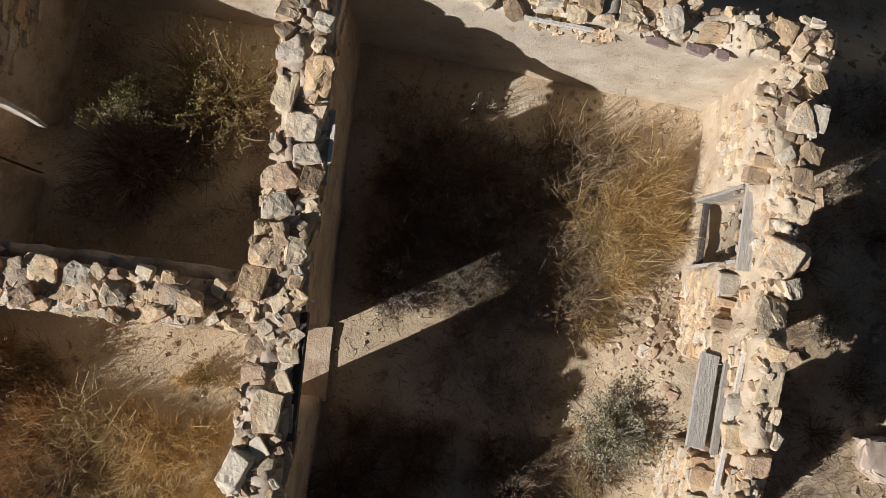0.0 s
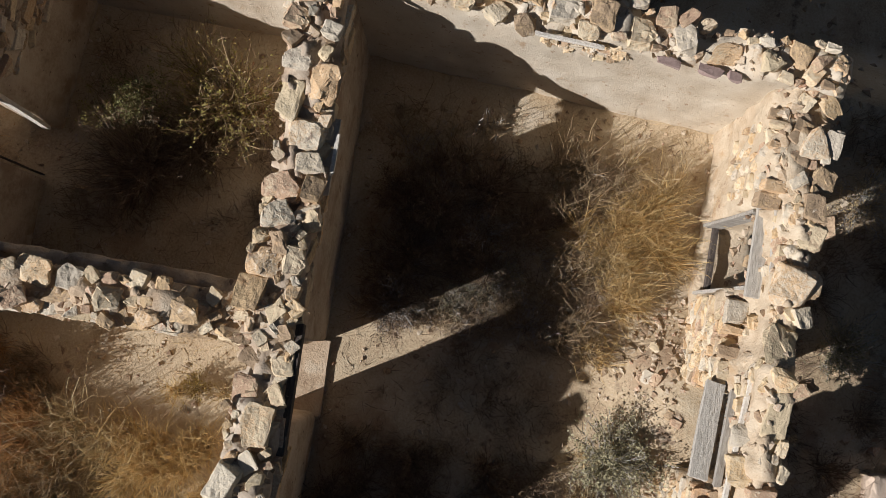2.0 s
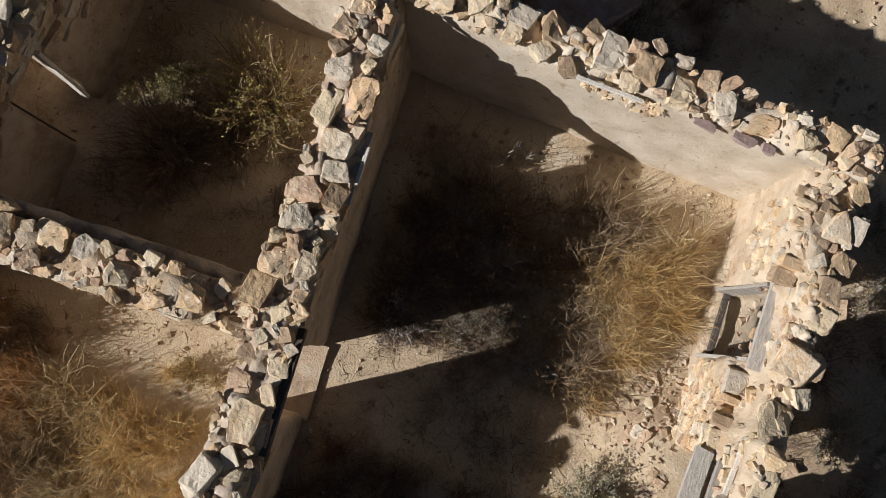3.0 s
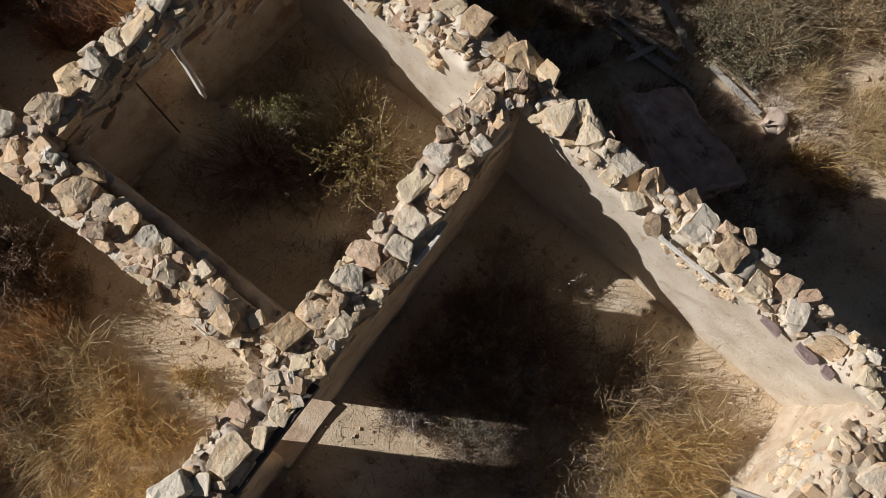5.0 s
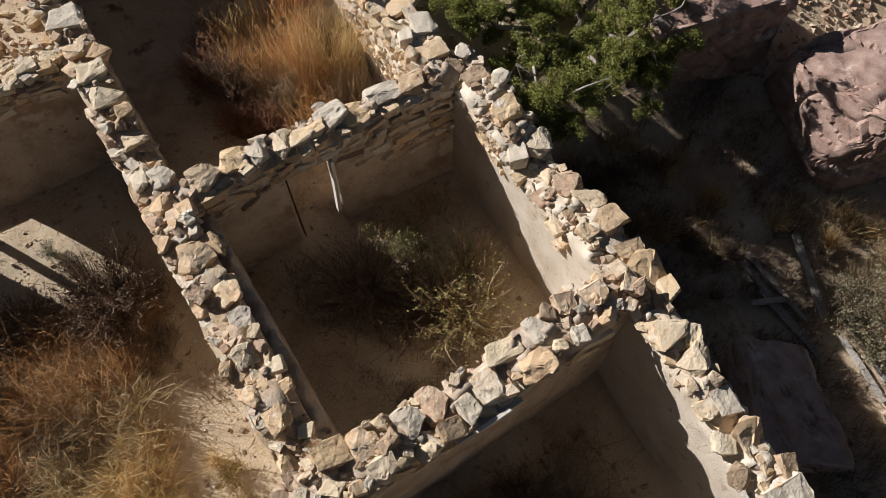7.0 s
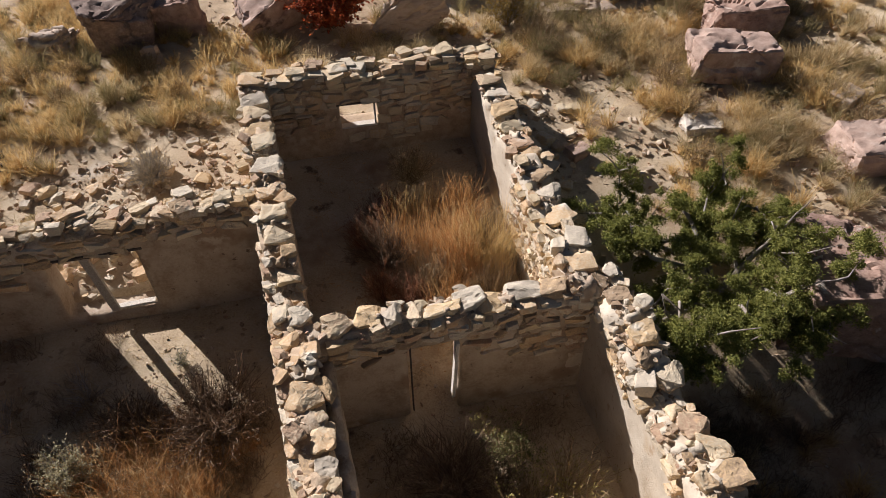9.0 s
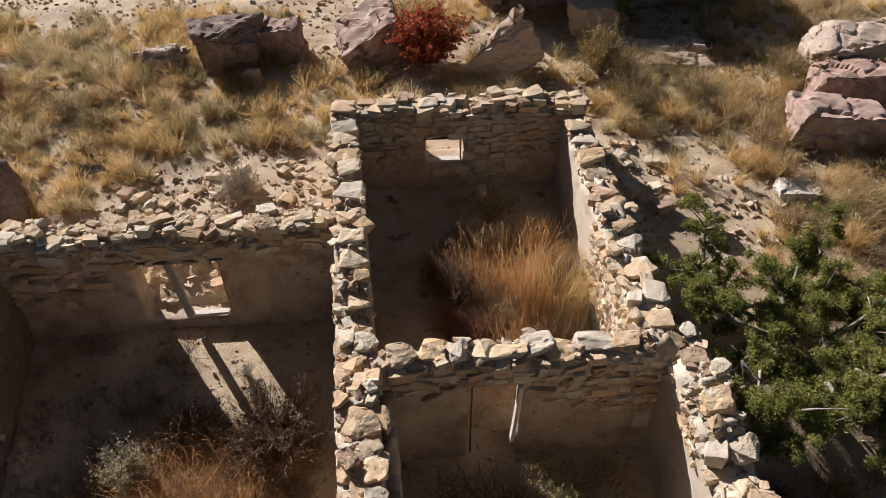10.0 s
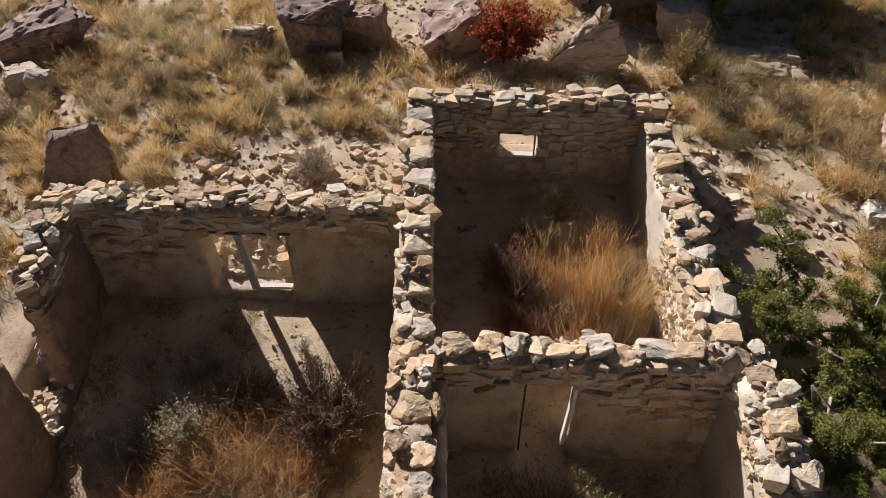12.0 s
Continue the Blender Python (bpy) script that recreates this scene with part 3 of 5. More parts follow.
WALL_PARTITION.face(-1, 0.2, 3.8, lambda u: 1.50 - 0.45 * float(smooth(1.9, 2.4, u)) - 0.15 * math.sin(u * 2.4), 2.0)
WALL_NORTH.face(-1, 0.3, 5.3, lambda u: 0.86 + 0.22 * u if u < 3.6 else 1.78, 2.2)
WALL_BACK.face(-1, 0.3, 4.2, lambda u: 0.95 + 0.2 * math.sin(u * 2), 2.2)
WALL_SOUTH.face(-1, 2.62, 5.4, 0.25, lambda u: 1.34 if u < 2.75 or 3.5 < u < 4.75 else 1.42, course=(0.06, 0.12), width=(0.09, 0.30), proud=0.02, most=230, wild=0.5, keep=0.86)
WALL_SOUTH.face(-1, 0.75, 1.66, 0.75, 1.8, course=(0.06, 0.12), width=(0.08, 0.2), proud=0.02, most=40, wild=0.5, keep=0.45)
WALL_EAST.face(1, 2.35, 3.2, lambda u: 1.42 + 0.3 * abs(u - 2.75), 1.86, course=(0.05, 0.10), width=(0.06, 0.16), proud=0.02, most=60, wild=0.6, keep=0.85)
WALL_EAST_MIDDLE.face(1, 1.2, 3.6, lambda u: 1.55 + 0.12 * math.sin(u * 4), 1.9, course=(0.08, 0.16), width=(0.10, 0.26), proud=0.03, most=60, wild=0.8, keep=0.7)
# thin slates bedded along the inner edge of the plastered wall
for y0, x0, long, turn in ((-1.80, 3.31, 0.26, 86), (-2.24, 3.29, 0.28, 84), (-2.50, 3.28, 0.16, 88)):
    part("stone", SLATES[int(abs(y0) * 10) % 6], WALL_EAST.ob, "thin purple-brown slate", pose(x0, y0, 1.865, 4, -4, turn) @ Matrix.Diagonal((long, 0.12, 0.06, 1)))
WALL_WEST.face(1, 0.2, 2.35, lambda u: 1.66 + 0.12 * math.sin(u * 2.3), 2.1, proud=0.02, wild=0.5)
WALL_EAST_BACK.face(1, 0.2, 2.6, 0.7, 1.9, course=(0.10, 0.18), width=(0.10, 0.26), proud=0.05)
WALL_SPINE.face(1, 0.3, 5.5, lambda u: 1.55 + 0.2 * math.sin(u * 2.1), 2.0, proud=0.02)
WALL_CROSS.face(-1, 3.0, 8.4, lambda u: 1.62 + 0.15 * math.sin(u * 2.7), 2.0, proud=0.015)

# ---- plants ----
def ribbons(name, base, tip, width, mat, sag=0.12, rng=RNG, curl=0.07, short=False):
    """Thin tapering blades from base to tip, each bent its own way. Returns mesh data."""
    n = len(base)
    way = tip - base
    long = np.linalg.norm(way, axis=1)
    side = np.cross(way, rng.normal(size=(n, 3)))
    side *= (width * rng.uniform(0.6, 1.3, n) / np.maximum(np.linalg.norm(side, axis=1), 1e-6))[:, None] * 0.5
    bend = rng.normal(size=(n, 3)) * (curl * long)[:, None]
    if short:
        mid = base + way * 0.55 + bend
        mid[:, 2] += sag * long
        verts = np.stack([base - side, base + side, mid + side * 0.8, mid - side * 0.8, tip], 1).reshape(-1, 3)
        k = np.arange(n) * 5
        data = bpy.data.meshes.new(name)
        data.from_pydata(verts.tolist(), [], np.c_[k, k + 1, k + 2, k + 3].tolist() + np.c_[k + 3, k + 2, k + 4].tolist())
        data.materials.append(mat)
        return data
    low, high = base + way * 0.36 + bend, base + way * 0.72 + bend * 0.8 + rng.normal(size=(n, 3)) * (0.4 * curl * long)[:, None]
    low[:, 2] += 0.8 * sag * long
    high[:, 2] += 0.7 * sag * long
    verts = np.stack([base - side, base + side, low + side * 0.9, low - side * 0.9, high + side * 0.65, high - side * 0.65, tip], 1).reshape(-1, 3)
    k = np.arange(n) * 7
    data = bpy.data.meshes.new(name)
    data.from_pydata(verts.tolist(), [], np.c_[k, k + 1, k + 2, k + 3].tolist() + np.c_[k + 3, k + 2, k + 4, k + 5].tolist() + np.c_[k + 5, k + 4, k + 6].tolist())
    data.materials.append(mat)
    return data


def petals(name, centre, size, mat, rng=RNG, long=1.8):
    """Small leaves turned every way at the given places. Returns mesh data."""
    n = len(centre)
    a = rng.normal(size=(n, 3))
    a /= np.linalg.norm(a, axis=1)[:, None]
    b = np.cross(a, rng.normal(size=(n, 3)))
    b /= np.linalg.norm(b, axis=1)[:, None]
    s = (size * rng.uniform(0.5, 1.3, n))[:, None]
    verts = np.stack([centre - a * s * long / 2, centre + b * s / 2, centre + a * s * long / 2, centre - b * s / 2], 1).reshape(-1, 3)
    k = np.arange(n) * 4
    data = bpy.data.meshes.new(name)
    data.from_pydata(verts.tolist(), [], np.c_[k, k + 1, k + 2, k + 3].tolist())
    data.materials.append(mat)
    return data


def tuft_lines(at, radius, height, count, rng, lean=(0, 0), wild=0.30):
    """Bases and tips of one clump of grass on the ground: a few crowns with tangled stalks."""
    crowns = max(1, round(radius * 12))
    home = rng.normal(0, 0.36 * radius, (crowns, 2)) if crowns > 3 else np.zeros((crowns, 2))
    who = rng.integers(0, crowns, count)
    ang, rad = rng.uniform(0, 2 * math.pi, count), np.sqrt(rng.random(count))
    spread = radius * (0.30 if crowns > 3 else 0.45)
    base = np.c_[home[who, 0] + np.cos(ang) * rad * spread * 0.4, home[who, 1] + np.sin(ang) * rad * spread * 0.4, np.full(count, -0.02)]
    h = height * (0.25 + 0.75 * rng.random(count) ** 0.8) * rng.uniform(0.75, 1.1, crowns)[who]
    sway = rng.normal(0, 0.16, (crowns, 2))[who]
    out = np.abs(rng.normal(0.5, 0.35, count)) * spread * 1.5
    tip = np.c_[base[:, 0] + np.cos(ang) * out + (lean[0] + sway[:, 0]) * h + rng.normal(0, wild, count) * h, base[:, 1] + np.sin(ang) * out + (lean[1] + sway[:, 1]) * h + rng.normal(0, wild, count) * h, h]
    at = np.array(at)
    return base + at, tip + at


def grass_clump(at, radius, height, count, mat, label, lean=(0, 0), width=0.006, group="", seed=0, wild=0.38):
    rng = np.random.default_rng(1000 + seed)
    base, tip = tuft_lines((0, 0, 0), radius, height, int(count * (0.0085 / width) ** 1.1), rng, lean, wild)
    ob = new("grass_clump", ribbons("grass_clump", base, tip, width * 1.0, mat, rng=rng, curl=0.13))
    ob.matrix_basis = pose(at[0], at[1], rise(*at))
    return tagged(ob, label, "grass", group)


def twig_lines(radius, height, stems, twigs, rng, lift=0.35):
    """Stems and side twigs of a shrub round the origin: bases, tips."""
    ang, up = rng.uniform(0, 2 * math.pi, stems), rng.beta(1.6, 1.6, stems)
    reach = rng.uniform(0.6, 1.05, stems)
    tip = np.c_[np.cos(ang) * radius * reach * np.cos(up * 1.5), np.sin(ang) * radius * reach * np.cos(up * 1.5), height * reach * (lift + (1 - lift) * np.sin(up * 1.5))]
    base = np.c_[rng.normal(0, 0.05 * radius, (stems, 2)), np.full(stems, -0.03)]
    who = rng.integers(0, stems, stems * twigs)
    along = rng.uniform(0.3, 1.0, stems * twigs)[:, None]
    start = base[who] + (tip[who] - base[who]) * along
    start[:, 2] += 0.12 * np.linalg.norm(tip[who] - base[who], axis=1) * (1 - np.abs(along[:, 0] - 0.55) / 0.55) * 0.9
    way = tip[who] - base[who]
    way = way / np.linalg.norm(way, axis=1)[:, None] + rng.normal(0, 0.55, (len(who), 3)) + (0, 0, 0.25)
    end = start + way * (rng.uniform(0.10, 0.34, len(who)) * radius)[:, None]
    end[:, 2] = np.maximum(end[:, 2], 0.01)
    return base, tip, start, end


def shrub(name, at, radius, height, label, twig=BROWNTWIG, leaf=SAGE, stems=60, twigs=7, leaves=2500, leaf_size=0.022, seed=0, group="", category="bush"):
    """A low desert shrub: stems and side twigs, and small leaves gathered along the twigs."""
    rng = np.random.default_rng(3000 + seed)
    root = place_empty(name, (at[0], at[1], rise(*at)))
    tagged(root, label, category, group)
    base, tip, start, end = twig_lines(radius, height, stems, twigs, rng)
    part("branchwork", ribbons("branchwork", np.concatenate([base, start]), np.concatenate([tip, end]), np.r_[np.full(len(base), 0.012), np.full(len(start), 0.0075)] * (0.6 + radius * 0.7), twig, rng=rng), root)
    if leaves:
        leaves, leaf_size = int(leaves * 1.1), leaf_size * 0.85
        who = rng.integers(0, len(start), leaves)
        spots = start[who] + (end[who] - start[who]) * rng.uniform(0.1, 1.1, leaves)[:, None] + rng.normal(0, 0.018, (leaves, 3))
        part("foliage", petals("foliage", spots, np.full(leaves, leaf_size), leaf, rng), root)
    return root


# Room behind the sunlit wall
for i, (x, y, r, h, n) in enumerate([(2.35, -2.35, 0.50, 0.55, 600), (2.0, -2.30, 0.50, 0.62, 900), (1.5, -2.35, 0.48, 0.55, 800), (1.30, -2.05, 0.45, 0.55, 600), (0.85, -2.1, 0.45, 0.5, 450),
                                     (1.75, -1.85, 0.45, 0.62, 560), (2.45, -1.65, 0.40, 0.85, 200), (0.5, -1.75, 0.45, 0.5, 320), (2.15, -1.4, 0.42, 0.7, 260), (1.0, -2.4, 0.4, 0.42, 380), (1.35, -1.55, 0.45, 0.6, 300), (0.35, -2.05, 0.32, 0.5, 160)]):
    grass_clump((x, y), r, h, n, DRYTWIG if y > -1.8 else GOLD if i % 3 else STRAW, "dry straw-coloured bunch grass on sandy floor", lean=(0.03 * (i % 5), -0.06 * (i % 3)), group="bunch grass in the room", seed=i, width=0.0068)
for i, (x, y, r, h) in enumerate([(0.30, 0.70, 0.42, 0.40), (0.95, 0.55, 0.50, 0.45), (1.55, 0.30, 0.50, 0.45), (1.05, -0.05, 0.42, 0.35), (1.95, -0.25, 0.45, 0.40), (1.75, 0.80, 0.40, 0.35), (-2.15, 0.90, 0.50, 0.40), (-2.25, 0.20, 0.45, 0.40), (-1.95, -1.30, 0.42, 0.35), (1.55, -0.85, 0.42, 0.40)]):
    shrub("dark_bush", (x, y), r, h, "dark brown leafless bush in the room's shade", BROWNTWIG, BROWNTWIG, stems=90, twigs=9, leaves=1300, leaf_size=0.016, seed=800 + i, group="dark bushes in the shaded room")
shrub("sagebrush", (-0.95, -2.3), 0.62, 0.62, "grey-green leafy sagebrush beside the crumbling wall", GREYTWIG, PALESAGE, stems=110, twigs=8, leaves=7000, seed=1)
grass_clump((-1.35, -2.15), 0.45, 0.4, 400, STRAW, "dry straw grass under the sagebrush", seed=20)
pick = np.random.default_rng(12)
for i in range(14):
    x, y = pick.uniform(0.15, 2.5), pick.uniform(-1.7, 0.75)
    if -0.15 < (x - 0.5) * 0.835 + (y + 0.15) * 0.55 < 0.45 and i % 3:
        y += 0.75
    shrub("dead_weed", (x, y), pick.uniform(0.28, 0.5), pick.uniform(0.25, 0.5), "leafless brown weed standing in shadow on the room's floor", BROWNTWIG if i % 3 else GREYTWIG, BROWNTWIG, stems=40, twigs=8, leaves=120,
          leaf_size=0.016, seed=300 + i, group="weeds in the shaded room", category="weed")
for i in range(9):
    shrub("dead_weed", (pick.uniform(-2.2, -1.3), pick.uniform(-2.6, 0.9)), 0.35, 0.3, "leafless brown weed standing in shadow on the room's floor", BROWNTWIG, BROWNTWIG, stems=45, twigs=9, leaves=150,
          leaf_size=0.016, seed=340 + i, group="weeds in the shaded room", category="weed")
for i, (x, y, r, h) in enumerate([(0.78, -0.42, 0.32, 0.26), (0.50, -0.12, 0.30, 0.24), (1.02, -0.72, 0.26, 0.25)]):
    shrub("grey_weed", (x, y), r, h, "low grey twiggy weed in the strip of sunlight", GREYTWIG, SAGE, stems=50, twigs=8, leaves=1100, leaf_size=0.014, seed=40 + i, group="weeds in the light strip", category="weed")
for i, (x, y) in enumerate([(-1.45, -0.95), (-1.75, -0.75), (-1.7, -1.2), (-1.95, -0.2)]):
    shrub("grey_weed", (x, y), 0.22, 0.3, "small grey dry weed on the sandy floor", GREYTWIG, SAGE, stems=25, twigs=5, leaves=250, leaf_size=0.014, seed=50 + i, category="weed")
for i, (x, y) in enumerate([(2.75, 0.05), (2.6, 0.35), (2.82, -0.15), (2.45, 0.75)]):
    shrub("bleached_stalk", (x, y), 0.20, 0.55, "bleached forked dry stalk", GREYTWIG, GREYTWIG, stems=5, twigs=4, leaves=0, seed=60 + i, category="weed")

# Small room with the green bush
shrub("rabbitbrush", (2.15, 4.25), 0.45, 0.55, "grey-green leafy bush growing from the floor", DRYTWIG, GREEN, stems=70, twigs=9, leaves=3600, leaf_size=0.022, seed=2)
shrub("rabbitbrush", (2.0, 4.80), 0.36, 0.35, "small straggling green weed beside the low doorway", DRYTWIG, LIMELEAF, stems=16, twigs=8, leaves=420, leaf_size=0.022, seed=22)
shrub("rabbitbrush", (2.35, 3.15), 0.85, 0.92, "straggling bush with yellow-green leaves and pale stalks", DRYTWIG, LIMELEAF, stems=80, twigs=10, leaves=2200, leaf_size=0.024, seed=3)
shrub("rabbitbrush", (2.70, 3.65), 0.70, 0.80, "straggling dry bush with pale stalks", DRYTWIG, LIMELEAF, stems=60, twigs=10, leaves=1000, leaf_size=0.02, seed=23)
shrub("dry_bush", (2.15, 3.55), 0.75, 0.6, "straw-brown twiggy leafless bush", DRYTWIG, BROWNTWIG, stems=80, twigs=10, leaves=600, leaf_size=0.016, seed=24)
shrub("dark_bush", (1.40, 4.05), 0.85, 0.55, "dark brown leafless bush in the shaded corner", BROWNTWIG, BROWNTWIG, stems=150, twigs=11, leaves=5000, leaf_size=0.014, seed=4)
shrub("dark_bush", (1.75, 3.5), 0.65, 0.45, "dark brown leafless bush in the shaded corner", BROWNTWIG, BROWNTWIG, stems=110, twigs=10, leaves=3000, leaf_size=0.014, seed=5)
grass_clump((2.7, 2.95), 0.4, 0.4, 260, GOLD, "thin golden grass in the small room", seed=21)

# Large room: golden grass, dark bushes
for i, (x, y, r, h, n) in enumerate([(-1.95, 2.55, 0.42, 0.32, 420), (-2.0, 3.3, 0.55, 0.36, 620), (-2.1, 3.85, 0.5, 0.36, 420), (-1.25, 3.05, 0.28, 0.28, 90), (-1.15, 2.45, 0.28, 0.28, 110), (-2.3, 3.3, 0.6, 0.6, 900), (-2.2, 4.1, 0.6, 0.65, 1000), (-2.05, 4.4, 0.5, 0.40, 600),
                                     (-2.75, 4.7, 0.6, 0.6, 800), (-2.2, 2.6, 0.55, 0.55, 700), (-2.8, 3.7, 0.6, 0.6, 800), (-2.9, 2.9, 0.6, 0.55, 600)]):
    grass_clump((x, y), r, h, n, (ORANGE if y > 4.3 and i % 2 else GOLD) if i % 2 else STRAW, "thick golden dry grass clump", group="golden grass in the large room", seed=70 + i, lean=(0.05, -0.1), width=0.0065)
for i, (x, y, r, h, n) in enumerate([(-2.55, 5.15, 0.65, 0.75, 1200), (-2.05, 4.85, 0.6, 0.55, 1000), (-1.6, 4.8, 0.40, 0.40, 300), (-3.1, 4.6, 0.5, 0.8, 900), (-3.55, 4.25, 0.5, 0.7, 700), (-2.8, 4.75, 0.5, 0.8, 800), (-1.65, 5.2, 0.45, 0.6, 500), (-2.3, 4.6, 0.6, 0.75, 900), (-3.0, 4.2, 0.55, 0.55, 700)]):
    grass_clump((x, y), r, h, n, (ORANGE, ORANGE, DRYTWIG)[i % 3], "russet dry grass beside the dark bush", group="russet grass in the large room", seed=90 + i, width=0.0065)
shrub("rabbitbrush", (-1.12, 2.80), 0.26, 0.30, "small yellow-green weed on the sunlit sand", DRYTWIG, YELLOWLEAF, stems=40, twigs=7, leaves=900, leaf_size=0.016, seed=26)
shrub("dark_bush", (-1.60, 5.55), 0.78, 0.85, "dark brown twiggy bush at the edge of the light patch", BROWNTWIG, BROWNTWIG, stems=200, twigs=11, leaves=6000, leaf_size=0.022, seed=6)
shrub("dark_bush", (-2.75, 5.75), 0.6, 0.55, "dark brown leafless bush on shaded floor", BROWNTWIG, BROWNTWIG, stems=150, twigs=10, leaves=5000, leaf_size=0.018, seed=7)
shrub("sagebrush", (-3.40, 5.10), 0.48, 0.85, "small olive-grey bush on sandy floor", GREYTWIG, PALESAGE, stems=80, twigs=8, leaves=4200, leaf_size=0.024, seed=8)
shrub("sagebrush", (-2.15, 6.75), 0.2, 0.28, "small grey-green weed in the light patch", GREYTWIG, SAGE, stems=30, twigs=6, leaves=500, leaf_size=0.016, seed=9)
for i, (x, y) in enumerate([(-4.2, 4.55), (-4.45, 4.9), (-4.0, 5.0), (-3.4, 6.4), (-4.5, 6.2)]):
    shrub("grey_weed", (x, y), 0.4, 0.45, "sparse grey dead weed on shaded floor", GREYTWIG, GREYTWIG, stems=26, twigs=10, leaves=0, seed=100 + i, category="weed")

# Back room: tall russet grass
for i, (x, y, r, h, n) in enumerate([(1.35, 8.1, 0.4, 1.0, 300), (1.75, 8.7, 0.4, 1.0, 300), (2.4, 8.7, 0.4, 1.05, 500), (1.75, 7.4, 0.42, 1.1, 700), (2.15, 7.5, 0.45, 1.3, 1000), (2.55, 7.6, 0.42, 1.25, 900), (2.2, 8.0, 0.42, 1.15, 700), (2.7, 8.1, 0.38, 1.1, 600), (1.6, 7.8, 0.4, 0.95, 350), (2.85, 7.3, 0.35, 0.95, 400), (2.0, 6.9, 0.4, 1.0, 500), (2.5, 6.9, 0.4, 1.05, 500)]):
    grass_clump((x, y), r, h, n, DRYTWIG if i % 4 == 3 else GOLD if i % 4 == 1 else ORANGE, "tall upright russet grass in the back room", group="tall russet grass", seed=110 + i, width=0.006, wild=0.09)
shrub("straw_bush", (1.85, 9.80), 0.52, 0.72, "straw-coloured twiggy bush in the back room", DRYTWIG, STRAW, stems=130, twigs=10, leaves=2600, leaf_size=0.016, seed=10)
shrub("dark_bush", (1.15, 8.0), 0.65, 0.9, "dark red-brown leafless bush in the shade of the back room", BROWNTWIG, BROWNTWIG, stems=110, twigs=9, leaves=1800, leaf_size=0.016, seed=11)
for i, (x, y, r, h) in enumerate([(0.95, 7.3, 0.45, 0.7), (1.35, 7.1, 0.42, 0.7), (0.85, 8.4, 0.42, 0.75), (1.25, 8.9, 0.42, 0.7), (1.5, 6.7, 0.38, 0.55)]):
    shrub("russet_weed", (x, y), r, h, "dull red-brown dead weed beside the tall russet grass", RUSSET, RUSSET, stems=90, twigs=9, leaves=1200, leaf_size=0.016, seed=880 + i, group="red-brown weeds in the back room", category="weed")
shrub("rabbitbrush", (3.0, 6.75), 0.32, 0.45, "yellow-green weed against the stone wall", GREYTWIG, GREEN, stems=30, twigs=6, leaves=700, leaf_size=0.018, seed=12)

# East of the house
# Brown stems instead of grey put the half shade into these shrubs' colour.
for i, (x, y, r, h) in enumerate([(7.50, 0.80, 0.50, 0.45), (7.35, 0.35, 0.45, 0.4), (7.76, 0.40, 0.50, 0.5), (8.29, 0.05, 0.70, 0.55), (7.82, -0.26, 0.5, 0.45), (8.75, 0.45, 0.6, 0.5), (7.35, -0.1, 0.3, 0.3)]):
    shrub("sagebrush", (x, y), r, h, "grey-green sagebrush beside old boards", BROWNTWIG, SAGE, stems=80, twigs=8, leaves=2600, leaf_size=0.02, seed=120 + i, group="sagebrush east of the house")
for i, (x, y, r, h) in enumerate([(8.03, 1.56, 0.38, 0.5), (9.08, -0.01, 0.5, 0.6), (7.87, -0.89, 0.45, 0.5), (6.88, -1.78, 0.5, 0.5), (8.66, -1.05, 0.5, 0.5), (7.51, -2.10, 0.5, 0.5), (5.84, 3.13, 0.35, 0.35), (6.15, 2.50, 0.35, 0.3), (5.42, 3.86, 0.35, 0.35), (6.88, 3.13, 0.4, 0.4), (6.57, 3.86, 0.35, 0.35), (7.61, 2.29, 0.4, 0.4), (5.21, 2.40, 0.3, 0.3), (6.05, 4.49, 0.35, 0.35)]):
    grass_clump((x, y), r, h, 420, STRAW if i % 3 else GOLD, "straw-coloured bunch grass on the ground outside", group="bunch grass east of the house", seed=130 + i, width=0.007)
for i in range(26):
    x, y = pick.uniform(4.6, 7.2), pick.uniform(1.6, 4.6)
    shrub("dead_weed", (x, y), pick.uniform(0.25, 0.45), pick.uniform(0.2, 0.4), "leafless brown weed in the shade beside the house", BROWNTWIG, BROWNTWIG, stems=45, twigs=9, leaves=150, leaf_size=0.016,
          seed=360 + i, group="weeds east of the house", category="weed")
for i in range(40):
    x, y = pick.uniform(7.55, 10.3), pick.uniform(-3.2, 0.75)
    if i % 3:
        shrub("sagebrush", (x, y), pick.uniform(0.4, 0.65), pick.uniform(0.45, 0.65), "olive-grey desert shrub on the ground outside", DRYTWIG, SAGE if i % 2 else STRAW, stems=80, twigs=8, leaves=2000, leaf_size=0.018, seed=500 + i, group="sagebrush east of the house")
    else:
        grass_clump((x, y), 0.5, 0.6, 600, STRAW, "straw-coloured bunch grass on the ground outside", group="bunch grass east of the house", seed=500 + i, width=0.007)
# South of the house
shrub("straw_bush", (2.75, -5.0), 0.55, 0.4, "straw-coloured low brush outside the window", GREYTWIG, STRAW, stems=80, twigs=8, leaves=1800, leaf_size=0.018, seed=13)
shrub("sagebrush", (0.85, -4.9), 0.48, 0.45, "grey-green low brush outside the wall", GREYTWIG, SAGE, stems=90, twigs=8, leaves=2600, leaf_size=0.02, seed=14)
for i, (x, y) in enumerate([(3.4, -5.3), (2.0, -5.5), (0.1, -5.3), (-0.6, -4.9), (1.5, -4.5)]):
    shrub("dead_weed", (x, y), 0.4, 0.3, "leafless brown weed in the wall's shade", BROWNTWIG, BROWNTWIG, stems=40, twigs=6, leaves=700, leaf_size=0.016, seed=140 + i, category="weed", group="weeds south of the house")

